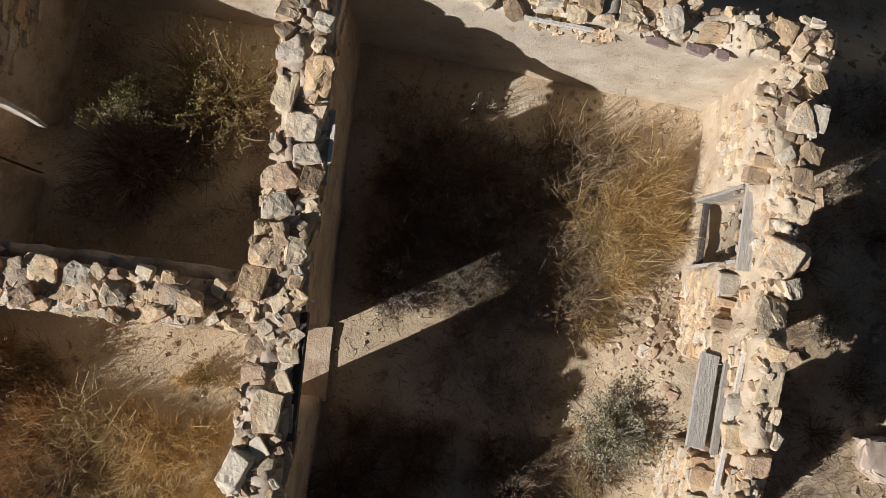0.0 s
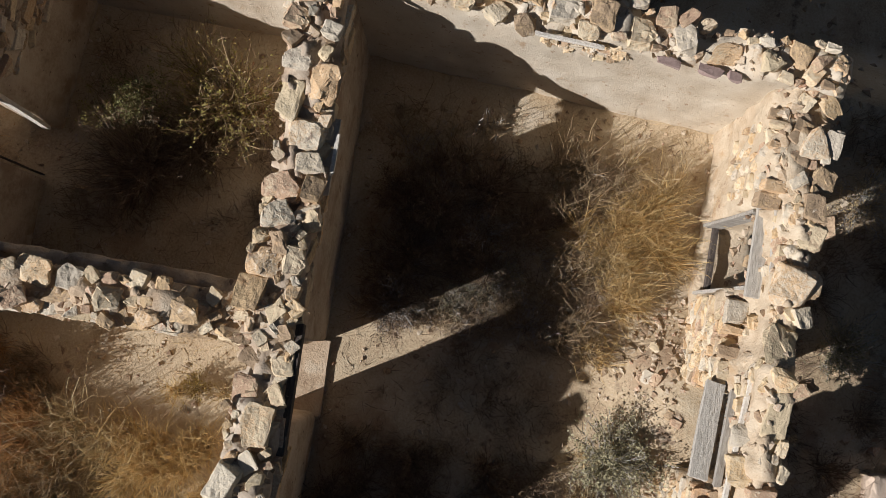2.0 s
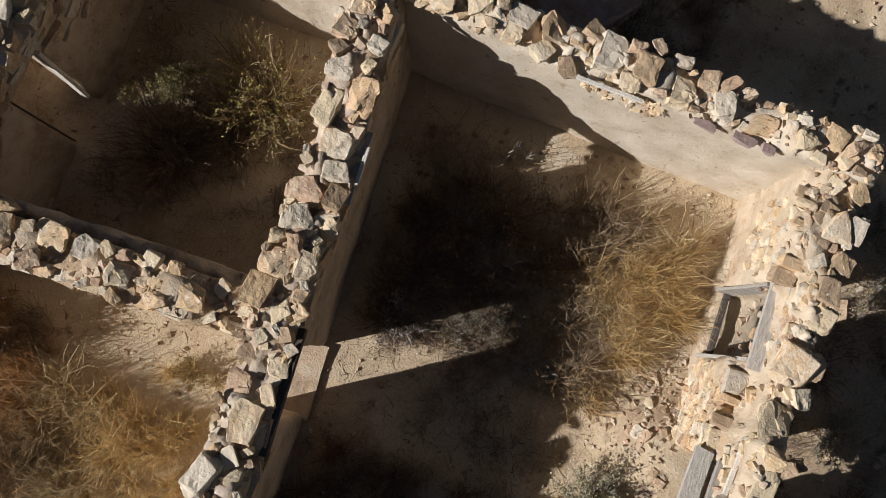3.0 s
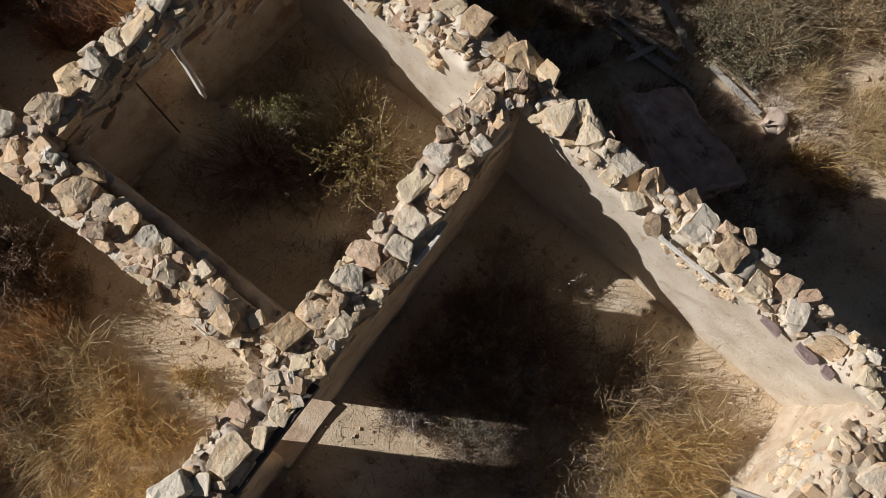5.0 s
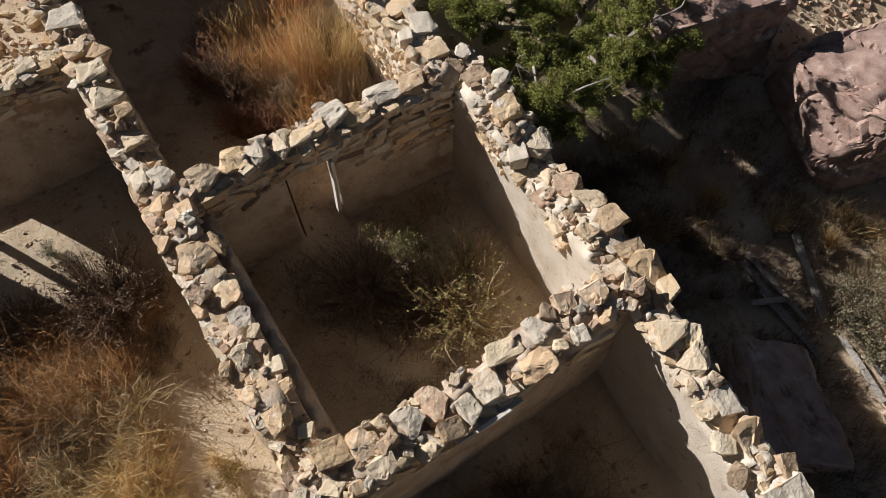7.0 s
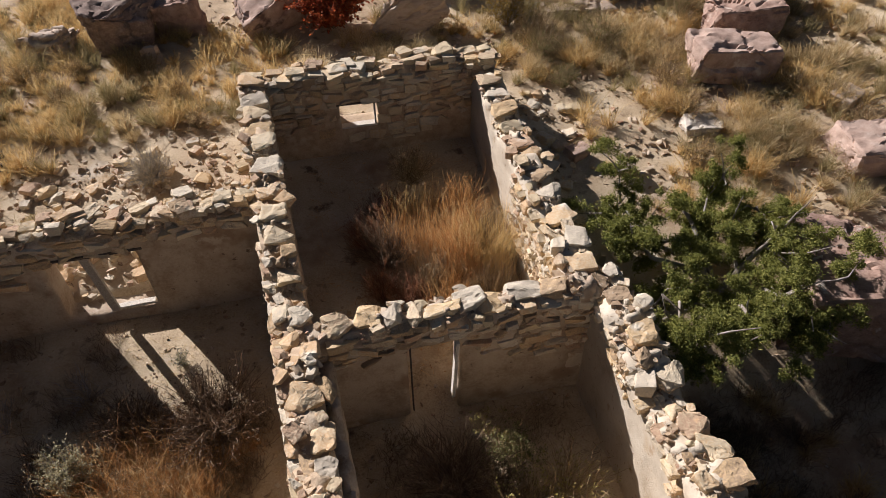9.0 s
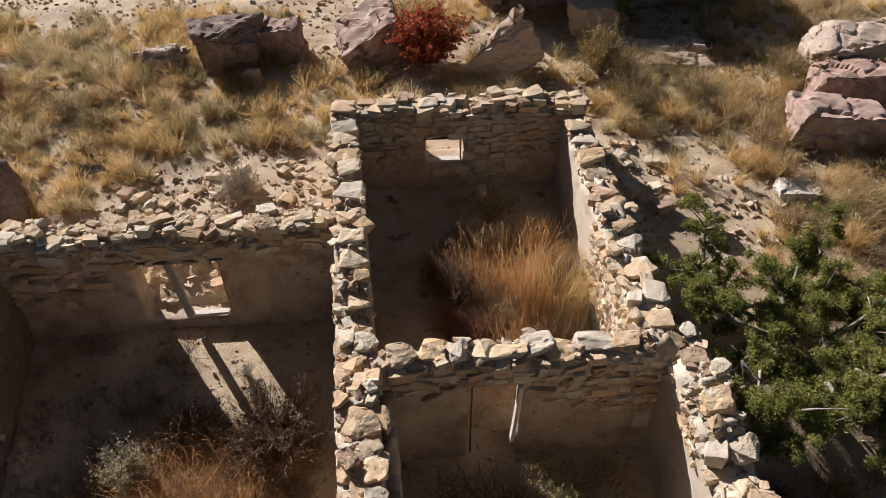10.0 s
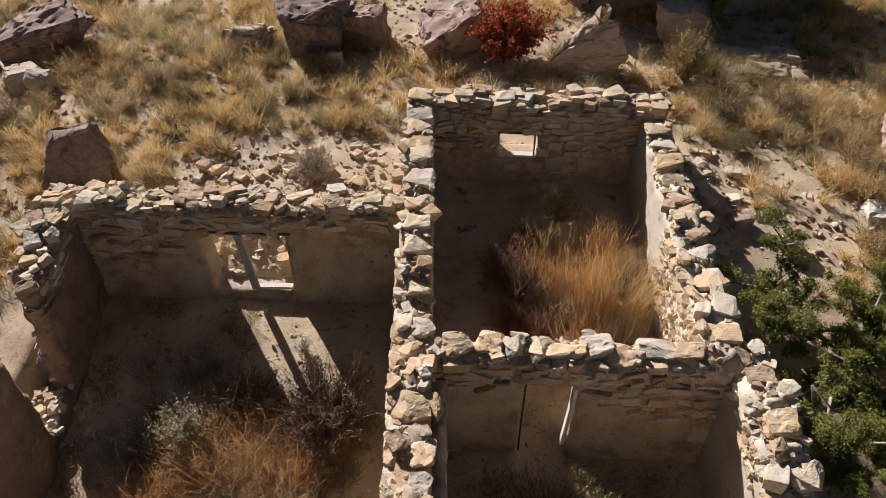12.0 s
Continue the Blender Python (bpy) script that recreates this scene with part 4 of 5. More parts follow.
# Hillside bushes
def bare_path(x, y, pad=0.0):
    """The trodden pale ground beside the back room, narrowing up the slope."""
    return 6.5 < y < 12.2 and 3.7 + 1.15 * max(0, y - 10.2) - pad < x < 6.05 + pad + 0.15 * math.sin(y * 2.3)


shrub("red_sumac", (1.0, 14.75), 0.88, 1.1, "bright rust-red leafy bush among boulders", BROWNTWIG, REDLEAF, stems=150, twigs=10, leaves=14000, leaf_size=0.05, seed=15)
shrub("red_sumac", (-8.85, 14.1), 0.6, 0.6, "dull red-brown bush in front of a slab of rock", DRYTWIG, REDLEAF, stems=90, twigs=8, leaves=1500, leaf_size=0.022, seed=16)
shrub("red_sumac", (-7.9, 13.9), 0.5, 0.35, "dull red-brown bush in front of a slab of rock", DRYTWIG, REDLEAF, stems=80, twigs=8, leaves=800, leaf_size=0.02, seed=19)
shrub("straw_bush", (5.2, 13.0), 0.55, 0.6, "straw-coloured rounded bush on the slope", DRYTWIG, STRAW, stems=100, twigs=9, leaves=1800, leaf_size=0.018, seed=27)
shrub("rabbitbrush", (4.75, 13.8), 0.62, 0.95, "yellow-topped bush below a boulder", GREYTWIG, YELLOWLEAF, stems=110, twigs=8, leaves=5000, leaf_size=0.03, seed=17)
for i, (x, y, r, h) in enumerate([(5.1, 12.4, 0.55, 0.55), (4.6, 12.1, 0.5, 0.5), (5.7, 12.0, 0.5, 0.45), (6.4, 12.5, 0.6, 0.6), (7.0, 12.0, 0.6, 0.55), (7.7, 12.6, 0.6, 0.6), (5.2, 11.3, 0.4, 0.4), (8.2, 9.0, 0.6, 0.5), (7.6, 8.3, 0.5, 0.4), (8.6, 13.2, 0.6, 0.6), (-6.3, 13.0, 0.5, 0.5), (-8.9, 11.6, 0.5, 0.4), (-5.6, 12.4, 0.45, 0.4)]):
    if i % 3 and x > 0:
        grass_clump((x, y), 0.45, 0.50, 420, STRAW if i % 2 else GOLD, "rounded tuft of dry straw grass on the slope", group="grass tufts on the slope", seed=700 + i, width=0.009)
        continue
    shrub("hillside_bush", (x, y), r, h, "dry olive and straw coloured bush on the slope", DRYTWIG, (GREEN, STRAW, DRYTWIG)[i % 3], stems=90, twigs=8, leaves=1800, leaf_size=0.018, seed=150 + i, group="bushes on the slope")
for i in range(34):
    x, y = pick.uniform(4.4, 10.5), pick.uniform(8.6, 13.2)
    if bare_path(x, y, 0.3):
        x += 2.0
    if i % 4:
        grass_clump((x, y), pick.uniform(0.35, 0.5), pick.uniform(0.35, 0.5), 380, STRAW if i % 3 else GOLD, "rounded tuft of dry straw grass on the slope", group="grass tufts on the slope", seed=730 + i, width=0.009)
        continue
    shrub("hillside_bush", (x, y), pick.uniform(0.3, 0.55), pick.uniform(0.28, 0.5), "dry straw-coloured low bush on the slope", DRYTWIG, (STRAW, GOLD, STRAW)[i % 3], stems=70, twigs=8, leaves=1000, leaf_size=0.018, seed=430 + i, group="bushes on the slope")
for i in range(16):
    x, y = pick.uniform(-9.5, -1.5), pick.uniform(11.6, 14.0)
    shrub("hillside_bush", (x, y), pick.uniform(0.25, 0.45), pick.uniform(0.25, 0.4), "dry straw-coloured low bush on the slope", DRYTWIG, (STRAW, GOLD, GOLD)[i % 3], stems=60, twigs=8, leaves=800, leaf_size=0.018, seed=470 + i, group="bushes on the slope")
shrub("pale_bush", (-2.55, 10.2), 0.5, 0.42, "pale grey-straw rounded bush behind the wall", GREYTWIG, STRAW, stems=150, twigs=9, leaves=3500, leaf_size=0.014, seed=18)


def hill_grass():
    """Bunch grass over the slope, in drifts, clear of the path and the rubble."""
    rng = np.random.default_rng(77)
    kinds = {"straw_grass": (STRAW, []), "golden_grass": (GOLD, []), "olive_grass": (OLIVESTRAW, [])}
    tries = 0
    while tries < 6200:
        tries += 1
        x, y = rng.uniform(-13, 13), rng.uniform(7, 17.8)
        if (y < 8.9 and -5.7 < x < 3.9) or (y < 12.1 and -1.2 < x < 3.9) or (bare_path(x, y) and rng.random() < 0.96) or (x < 4.2 and x > 3.9 and y < 12):
            continue
        drift = noise.fractal(Vector((x * 0.35, y * 0.35, 3)), 1, 2, 3)
        rubbly = -4.8 < x < -0.8 and y < 11.3
        if rng.random() > (0.06 if rubbly else 0.27 if x < 4 else 0.42) + 0.75 * drift + (0.25 if x < -2 and y > 11.5 else 0):
            continue
        which = "golden_grass" if noise.noise(Vector((x * 0.5, y * 0.5, 8))) + (0.16 if x < -1 else -0.02) > 0 else "straw_grass"
        if rng.random() < 0.30:
            which = "olive_grass"
        s = 0.45 + 1.15 * rng.random() ** 1.7
        kinds[which][1].append(tuft_lines((x, y, rise(x, y)), 0.27 * s, 0.34 * s, int(115 * s + 30), rng, lean=(0.05, -0.05), wild=0.45))
    for name, (mat, lines) in kinds.items():
        base, tip = np.concatenate([a for a, _ in lines]), np.concatenate([b for _, b in lines])
        ob = new(name, ribbons(name, base, tip, 0.0078, mat, rng=rng, curl=0.12, short=True))
        tagged(ob, "drifts of dry bunch grass over the desert slope", "grass", kind="stuff")


hill_grass()


def weed_carpet(name, area, count, height, mat, label, seed, clear=0.0):
    """Low dead weeds that cover a floor in patches."""
    rng = np.random.default_rng(seed)
    x, y = rng.uniform(area[0], area[1], count), rng.uniform(area[2], area[3], count)
    thick = np.array([noise.fractal(Vector((a * 1.1, b * 1.1, seed)), 0.9, 2, 3) for a, b in zip(x, y)])
    x, y = x[thick > clear], y[thick > clear]
    root = np.c_[x, y, ground_height(x, y) - 0.01]
    base, n = np.repeat(root, 7, 0), len(x) * 7
    h = height * rng.uniform(0.3, 1.0, n)
    base[:, :2] += rng.normal(0, 0.03, (n, 2))
    tip = base + np.c_[rng.normal(0, 0.45, n) * h, rng.normal(0, 0.45, n) * h, h]
    tagged(new(name, ribbons(name, base, tip, 0.006, mat, rng=rng, curl=0.14, short=True)), label, "weeds", kind="stuff")


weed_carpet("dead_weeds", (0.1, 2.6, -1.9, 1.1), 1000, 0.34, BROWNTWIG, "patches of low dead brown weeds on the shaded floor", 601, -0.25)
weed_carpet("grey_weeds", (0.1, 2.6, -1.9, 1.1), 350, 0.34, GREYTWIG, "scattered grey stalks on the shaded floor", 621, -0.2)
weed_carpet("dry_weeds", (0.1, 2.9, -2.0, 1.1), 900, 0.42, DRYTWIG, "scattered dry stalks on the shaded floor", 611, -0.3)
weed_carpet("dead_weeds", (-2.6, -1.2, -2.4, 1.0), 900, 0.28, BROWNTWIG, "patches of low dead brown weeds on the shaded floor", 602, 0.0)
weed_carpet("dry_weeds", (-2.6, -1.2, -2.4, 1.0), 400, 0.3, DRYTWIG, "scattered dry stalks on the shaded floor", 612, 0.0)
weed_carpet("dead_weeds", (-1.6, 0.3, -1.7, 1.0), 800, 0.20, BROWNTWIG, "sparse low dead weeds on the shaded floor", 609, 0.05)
# Added brown weeds deepen the shade on the floor along the west wall.
weed_carpet("dead_weeds", (-5.1, -3.0, 3.6, 7.6), 1100, 0.22, BROWNTWIG, "sparse low dead weeds added to darken the floor along the west wall", 610, 0.05)
weed_carpet("dead_weeds", (0.5, 2.9, 2.4, 5.0), 900, 0.30, BROWNTWIG, "patches of low dead brown weeds on the small room's floor", 603, 0.0)
weed_carpet("dead_weeds", (-4.2, -0.9, 4.6, 5.9), 1500, 0.36, BROWNTWIG, "patches of low dead brown weeds on the large room's floor", 604, 0.0)
weed_carpet("dry_weeds", (-4.4, -3.0, 2.2, 6.6), 900, 0.36, DRYTWIG, "scattered dry stalks on the large room's floor", 614, 0.05)
weed_carpet("dead_weeds", (4.2, 8.8, -2.5, 4.8), 4600, 0.30, BROWNTWIG, "patches of low dead weeds in the shade of the house", 605, -0.1)
weed_carpet("dead_weeds", (0.6, 2.9, 6.4, 9.3), 1500, 0.5, BROWNTWIG, "patches of dead red-brown weeds in the back room", 606, 0.0)
weed_carpet("dead_weeds", (-1.5, 4.0, -6.5, -3.8), 1500, 0.25, BROWNTWIG, "patches of low dead weeds outside the south wall", 607, 0.0)
weed_carpet("straw_weeds", (7.2, 10.5, -3.4, 0.7), 2600, 0.34, STRAW, "patches of dry straw-coloured weeds beside the house", 608, 0.0)

# ---- juniper ----
def tube(path, radii, sides=7):
    """Rings along a path: vertices and faces."""
    path = [Vector(p) for p in path]
    verts, faces = [], []
    for i, p in enumerate(path):
        way = (path[min(i + 1, len(path) - 1)] - path[max(i - 1, 0)]).normalized()
        a = way.orthogonal().normalized()
        b = way.cross(a)
        for k in range(sides):
            t = 2 * math.pi * k / sides
            verts.append(p + (a * math.cos(t) + b * math.sin(t)) * radii[i])
    for i in range(len(path) - 1):
        for k in range(sides):
            faces.append((i * sides + k, i * sides + (k + 1) % sides, (i + 1) * sides + (k + 1) % sides, (i + 1) * sides + k))
    faces.append(tuple(range(sides))[::-1])
    faces.append(tuple((len(path) - 1) * sides + k for k in range(sides)))
    return verts, faces


BARK = material("juniper_bark", [(0.16, 0.12, 0.09), (0.34, 0.29, 0.24), (0.50, 0.46, 0.40)], scale=6, bump=0.7, fine=40, stretch=(1, 1, 0.3))


def juniper(at, radius, height, label, limbs=9, clumps=300, seed=0, trunk_radius=0.11, lean=(0.0, 0.0)):
    rng = np.random.default_rng(5000 + seed)
    root = place_empty("juniper_tree", (at[0], at[1], rise(*at)))
    tagged(root, label, "tree")
    fork = Vector((lean[0] * 0.3, lean[1] * 0.3, height * 0.22))
    part("trunk", mesh_of("trunk", *tube([(0, 0, -0.15), (0.03, 0.02, height * 0.1), fork], [trunk_radius * 1.4, trunk_radius, trunk_radius * 0.8], 9), BARK, True), root)
    ends = []
    for i in range(limbs):
        a = 2 * math.pi * (i + rng.uniform(-0.3, 0.3)) / limbs
        up = rng.uniform(0.14, 0.95)
        end = Vector((math.cos(a) * radius * math.cos(up), math.sin(a) * radius * math.cos(up), height * (0.22 + 0.75 * math.sin(up)))) + Vector((lean[0], lean[1], 0)) * 0.7
        pts = [fork]
        for k in (0.3, 0.55, 0.8, 1.0):
            pts.append(fork.lerp(end, k) + Vector(rng.normal(0, 0.07 * radius, 3)) + Vector((0, 0, 0.12 * height * math.sin(k * 3))))
        limb = part("limb", mesh_of("limb", *tube(pts, [trunk_radius * 0.62, 0.045, 0.033, 0.022, 0.010], 6), BARK, True), root, "grey bare weathered limb")
        ends += [(pts[j], pts[j + 1]) for j in range(1, 4)]
        for j in range(5):
            s, e = ends[-1 - int(rng.integers(3))]
            start = s.lerp(e, rng.random())
            tip = start + Vector(rng.uniform(-0.30 * radius, 0.30 * radius, 3)) + Vector((0, 0, 0.1))
            tip.z = max(tip.z, 0.35 * height)
            bend = start.lerp(tip, 0.5) + Vector(rng.normal(0, 0.05, 3))
            part("branch", mesh_of("branch", *tube([start, bend, tip], [0.018, 0.012, 0.005], 5), BARK, True), limb)
            ends.append((start, tip))
    spots = []
    tufts = []
    for _ in range(clumps // 8):
        s, e = ends[int(rng.integers(len(ends)))]
        tufts.append(np.array(s.lerp(e, rng.uniform(0.2, 1.05))) + rng.normal(0, 0.085 * radius, 3))
    for i in range(clumps):
        c = tufts[i % len(tufts)] + rng.normal(0, 0.085, 3) * (1, 1, 0.7)
        c[2] = max(c[2], 0.12)
        n = int(rng.integers(110, 240))
        d = rng.normal(0, 1, (n, 3))
        d *= rng.uniform(0.024, 0.056, 3) * (1, 1, 0.8)
        spots.append(c + d)
    spots = np.concatenate(spots)
    part("crown", petals("crown", spots, np.full(len(spots), 0.0145), JUNIPER, rng, long=3.4), root, "dark olive-green scaly juniper foliage in ragged clumps")
    return root


juniper((5.88, 5.85), 1.78, 1.90, "dark green spreading juniper with bare grey limbs beside the wall", limbs=15, clumps=1440, seed=1, lean=(-0.32, 0.05))
juniper((5.9, 16.7), 1.1, 1.6, "dark green juniper among boulders on the slope", limbs=7, clumps=200, seed=2)

# ---- boulders and fallen stone ----
def boulder(at, size, label, mat=REDROCK, turn=0.0, tilt=(0, 0), seed=0, sink=0.12, corners=15, rough=0.055, cuts=4, layer=0.0, group="", name="boulder", boxy=0.0, taper=0.0):
    """A broken block of sandstone: big flat faces, chipped edges, layers where layer is given."""
    r = np.random.default_rng(7000 + seed)
    d = r.normal(size=(corners, 3))
    d /= np.linalg.norm(d, axis=1)[:, None]
    d = np.sign(d) * np.abs(d) ** 0.5 * (0.8 + 0.25 * r.random((corners, 1)))
    if boxy:
        eight = np.array([(a, b, c) for a in (-1, 1) for b in (-1, 1) for c in (-1, 1)], float)
        d = np.concatenate([eight * (1 - boxy * r.random((8, 3))), d[:3] * 0.95])
    d -= (d.max(0) + d.min(0)) / 2
    d /= d.max(0) - d.min(0)
    bm = bmesh.new()
    for p in d:
        bm.verts.new(p * np.array(size))
    bmesh.ops.convex_hull(bm, input=bm.verts)
    bmesh.ops.delete(bm, geom=[v for v in bm.verts if not v.link_faces], context="VERTS")
    bmesh.ops.bevel(bm, geom=list(bm.edges), offset=0.022 * max(size), segments=1, affect="EDGES", profile=0.5)
    bmesh.ops.triangulate(bm, faces=bm.faces)
    for _ in range(cuts):
        bmesh.ops.subdivide_edges(bm, edges=[e for e in bm.edges if e.calc_length() > 0.07], cuts=1, use_grid_fill=True)
        bmesh.ops.triangulate(bm, faces=[f for f in bm.faces if len(f.verts) > 3])
    bm.normal_update()
    for v in bm.verts:
        k = 1 - taper * (v.co.z / size[2] + 0.5)
        v.co.x, v.co.y = v.co.x * k - 0.12 * taper * v.co.z, v.co.y * k
    far = max(size)
    for v in bm.verts:
        p = v.co + Vector((seed * 3.1, seed * 1.7, 0))
        q = Vector((p.x, p.y, p.z * 1.6)) * (1.9 / far ** 0.5) + Vector(noise.noise_vector(p * 1.4)) * 0.16
        near, homes = noise.voronoi(q)
        seam = max(0.0, 1 - (near[1] - near[0]) / 0.07)
        block = noise.cell(homes[0] * 5.7) - 0.5
        fine_near, fine_homes = noise.voronoi(q * 3.1)
        push = (noise.fractal(p * (2.2 / far ** 0.5), 0.9, 2.1, 5) * 0.26 + block * 0.50 + (noise.cell(fine_homes[0] * 3.3) - 0.5) * 0.22 - seam * 0.4 + noise.ridged_multi_fractal(p * 2.6, 1.0, 2.1, 4, 1.0, 2.0) * 0.07) * rough * far ** 0.5
        if layer:
            step = (p.z * 8 + noise.noise(p * 1.2) * 1.2) % 1.0
            push += layer * (0.35 - step ** 3)
        v.co += v.normal * push
    bm.normal_update()
    for f in bm.faces:
        f.smooth = True
    for e in bm.edges:
        e.smooth = e.calc_face_angle(0.0) < 0.5
    data = bpy.data.meshes.new(name)
    bm.to_mesh(data)
    bm.free()
    data.materials.append(mat)
    ob = new(name, data)
    ob.matrix_basis = pose(at[0], at[1], rise(*at) + size[2] * (0.5 - sink), tilt[0], tilt[1], turn)
    return tagged(ob, label, "rock" if name != "boulder" else "boulder", group)


boulder((-6.6, 9.95), (1.6, 1.1, 1.3), "dark brown upright boulder on the slope behind the wall", DARKROCK, turn=14, tilt=(0, 6), seed=31, boxy=0.4, cuts=4, rough=0.06, taper=0.55)
boulder((-9.5, 14.7), (2.5, 1.4, 0.95), "long tilted slab of brown rock", REDROCK, turn=15, tilt=(6, -16), seed=2, boxy=0.6, layer=0.05, cuts=4, rough=0.08)
boulder((-9.15, 13.05), (0.95, 0.7, 0.45), "grey-brown broken rock in the grass", PALEROCK, turn=40, seed=3, boxy=0.6)
boulder((-8.65, 12.75), (0.55, 0.42, 0.55), "grey-brown broken rock in the grass", PALEROCK, turn=10, seed=4, boxy=0.6)
boulder((-4.8, 14.75), (1.35, 0.8, 0.6), "pale layered rock outcrop", PALEROCK, turn=6, tilt=(0, -8), seed=5, layer=0.09, corners=14, rough=0.075, cuts=4)
boulder((-3.3, 14.95), (1.75, 1.4, 1.35), "large dark cracked boulder on the slope", DARKROCK, turn=12, tilt=(14, 6), seed=6, boxy=0.65, cuts=4, rough=0.075)
boulder((-2.15, 15.3), (1.1, 0.9, 0.95), "brown square-faced boulder on the slope", REDROCK, turn=-8, tilt=(10, 0), seed=7, boxy=0.5, rough=0.08)
boulder((-2.75, 14.05), (0.4, 0.34, 0.5), "small upright block of rock", PALEROCK, seed=8, boxy=0.5)
boulder((-0.2, 15.2), (1.75, 1.5, 1.05), "pinkish boulder with a flat sunlit top", REDROCK, turn=18, tilt=(8, -22), seed=9, boxy=0.6, cuts=4, rough=0.08)
boulder((2.65, 14.15), (1.75, 1.2, 1.05), "pale ridged boulder leaning to one side", PALEROCK, turn=14, tilt=(10, -32), seed=10, layer=0.03, corners=16, cuts=4, rough=0.11)
# Mostly unseen mass, widened and heightened so its shadow falls on the ledges.
boulder((5.2, 17.9), (7.4, 2.2, 3.0), "huge dark rock mass, largely out of view, added to shade the ledges", DARKROCK, turn=4, seed=11, cuts=4, boxy=0.6, rough=0.075)
boulder((5.0, 15.9), (1.35, 1.0, 0.95), "rounded tan boulder on the slope", PALEROCK, turn=-12, seed=12, corners=24)
boulder((6.1, 14.6), (2.3, 0.7, 0.35), "low layered ledge of pale rock", PALEROCK, turn=-4, seed=13, layer=0.06, boxy=0.3)
boulder((6.4, 13.9), (1.8, 0.6, 0.3), "low layered ledge of pale rock", PALEROCK, turn=-6, seed=14, layer=0.06, boxy=0.3)
boulder((10.0, 13.5), (2.0, 1.5, 1.15), "whitish knobbly boulder on top of a stacked outcrop", PALEROCK, turn=8, seed=15, corners=22, rough=0.075, cuts=4)
boulder((9.35, 12.35), (1.8, 1.3, 0.95), "brown cracked block of the outcrop", REDROCK, turn=-10, seed=16, boxy=0.55, cuts=4, rough=0.07)
boulder((8.55, 10.95), (1.85, 1.1, 0.85), "pinkish-brown boulder with a flat face", REDROCK, turn=-6, seed=17, boxy=0.42, cuts=4, rough=0.06)
boulder((7.2, 9.45), (0.72, 0.55, 0.22), "flat whitish rock beside the path", WHITEROCK, turn=-10, seed=18, boxy=0.4)
boulder((7.85, 5.40), (2.5, 1.9, 1.60), "large pinkish cracked boulder beside the juniper", REDROCK, turn=-20, seed=19, cuts=5, boxy=0.5, rough=0.06)
boulder((9.65, 2.90), (3.2, 2.3, 1.85), "large tan and pink sunlit boulder", REDROCK, turn=-12, seed=20, cuts=5, boxy=0.55, rough=0.06)
boulder((9.95, 8.05), (1.8, 1.1, 0.6), "brown boulder with a pale flat top", REDROCK, turn=-8, seed=21, boxy=0.3)
boulder((10.1, 9.45), (0.7, 0.5, 0.35), "tan broken rock on the slope", PALEROCK, turn=30, seed=26, boxy=0.4)
boulder((4.75, 9.2), (0.42, 0.32, 0.24), "brown rock on the bare ground beside the wall", REDROCK, turn=20, seed=27, boxy=0.4)
boulder((5.45, 8.75), (0.40, 0.32, 0.26), "tan rock on the bare ground beside the wall", PALEROCK, turn=-20, seed=28, boxy=0.4)
boulder((9.25, 1.05), (0.65, 0.6, 0.5), "grey rounded rock in the boulder's shade", PALEROCK, seed=29, corners=24, cuts=3)
boulder((9.9, 0.95), (0.75, 0.7, 0.6), "grey rounded rock in the boulder's shade", PALEROCK, seed=30, corners=24, cuts=3)
boulder((5.60, 0.05), (1.35, 1.9, 0.66), "flat brown slab of rock with a sunlit edge", REDROCK, turn=-28, tilt=(0, -4), seed=22, boxy=0.5, cuts=4, rough=0.06)
boulder((6.95, -0.85), (0.42, 0.34, 0.28), "pale rock in the grass", PALEROCK, seed=23, cuts=2)
boulder((-0.75, -5.6), (0.6, 0.45, 0.35), "tan rock outside the wall", PALEROCK, seed=24, cuts=2)
boulder((-0.4, -5.9), (0.5, 0.4, 0.3), "tan rock outside the wall", PALEROCK, seed=25, cuts=2)

# stones fallen from the walls, lying on the slope and floors
r = np.random.default_rng(41)


def fallen(area, count, size, group):
    x0, x1, y0, y1 = area
    for _ in range(count):
        x, y, s = r.uniform(x0, x1), r.uniform(y0, y1), r.uniform(*size)
        high = s * r.uniform(0.4, 0.75)
        ob = new("fallen_stone", (BLOCKS + SLABS)[int(r.integers(32))])
        ob.matrix_basis = pose(x, y, rise(x, y) + high * 0.2, r.uniform(-12, 12), r.uniform(-12, 12), r.uniform(0, 360)) @ Matrix.Diagonal((s, s * r.uniform(0.6, 1), high, 1))
        tagged(ob, "tan broken wall stone lying on the ground", "stone", group)


fallen((-4.9, -0.9, 8.4, 11.2), 60, (0.10, 0.36), "stones fallen behind the wall")
fallen((3.85, 5.3, 6.8, 11.2), 52, (0.08, 0.34), "stones fallen beside the east wall")
fallen((-1.2, 0.9, -2.95, -2.3), 16, (0.08, 0.20), "stones fallen inside the south wall")
fallen((-0.5, 3.6, -4.6, -3.7), 24, (0.14, 0.36), "stones fallen outside the south wall")
fallen((3.9, 4.6, -2.5, 4.5), 22, (0.14, 0.32), "stones fallen outside the east wall")
fallen((-3.9, -2.2, 8.35, 9.6), 36, (0.10, 0.30), "stones outside the broken window")
fallen((-5.25, -4.85, 5.0, 6.1), 20, (0.08, 0.2), "stones in the collapsed opening")
fallen((-3.72, -3.30, 7.80, 8.20), 16, (0.08, 0.18), "stones on the broken window sill")
fallen((0.2, 2.2, 11.9, 13.0), 16, (0.10, 0.3), "stones outside the small window")

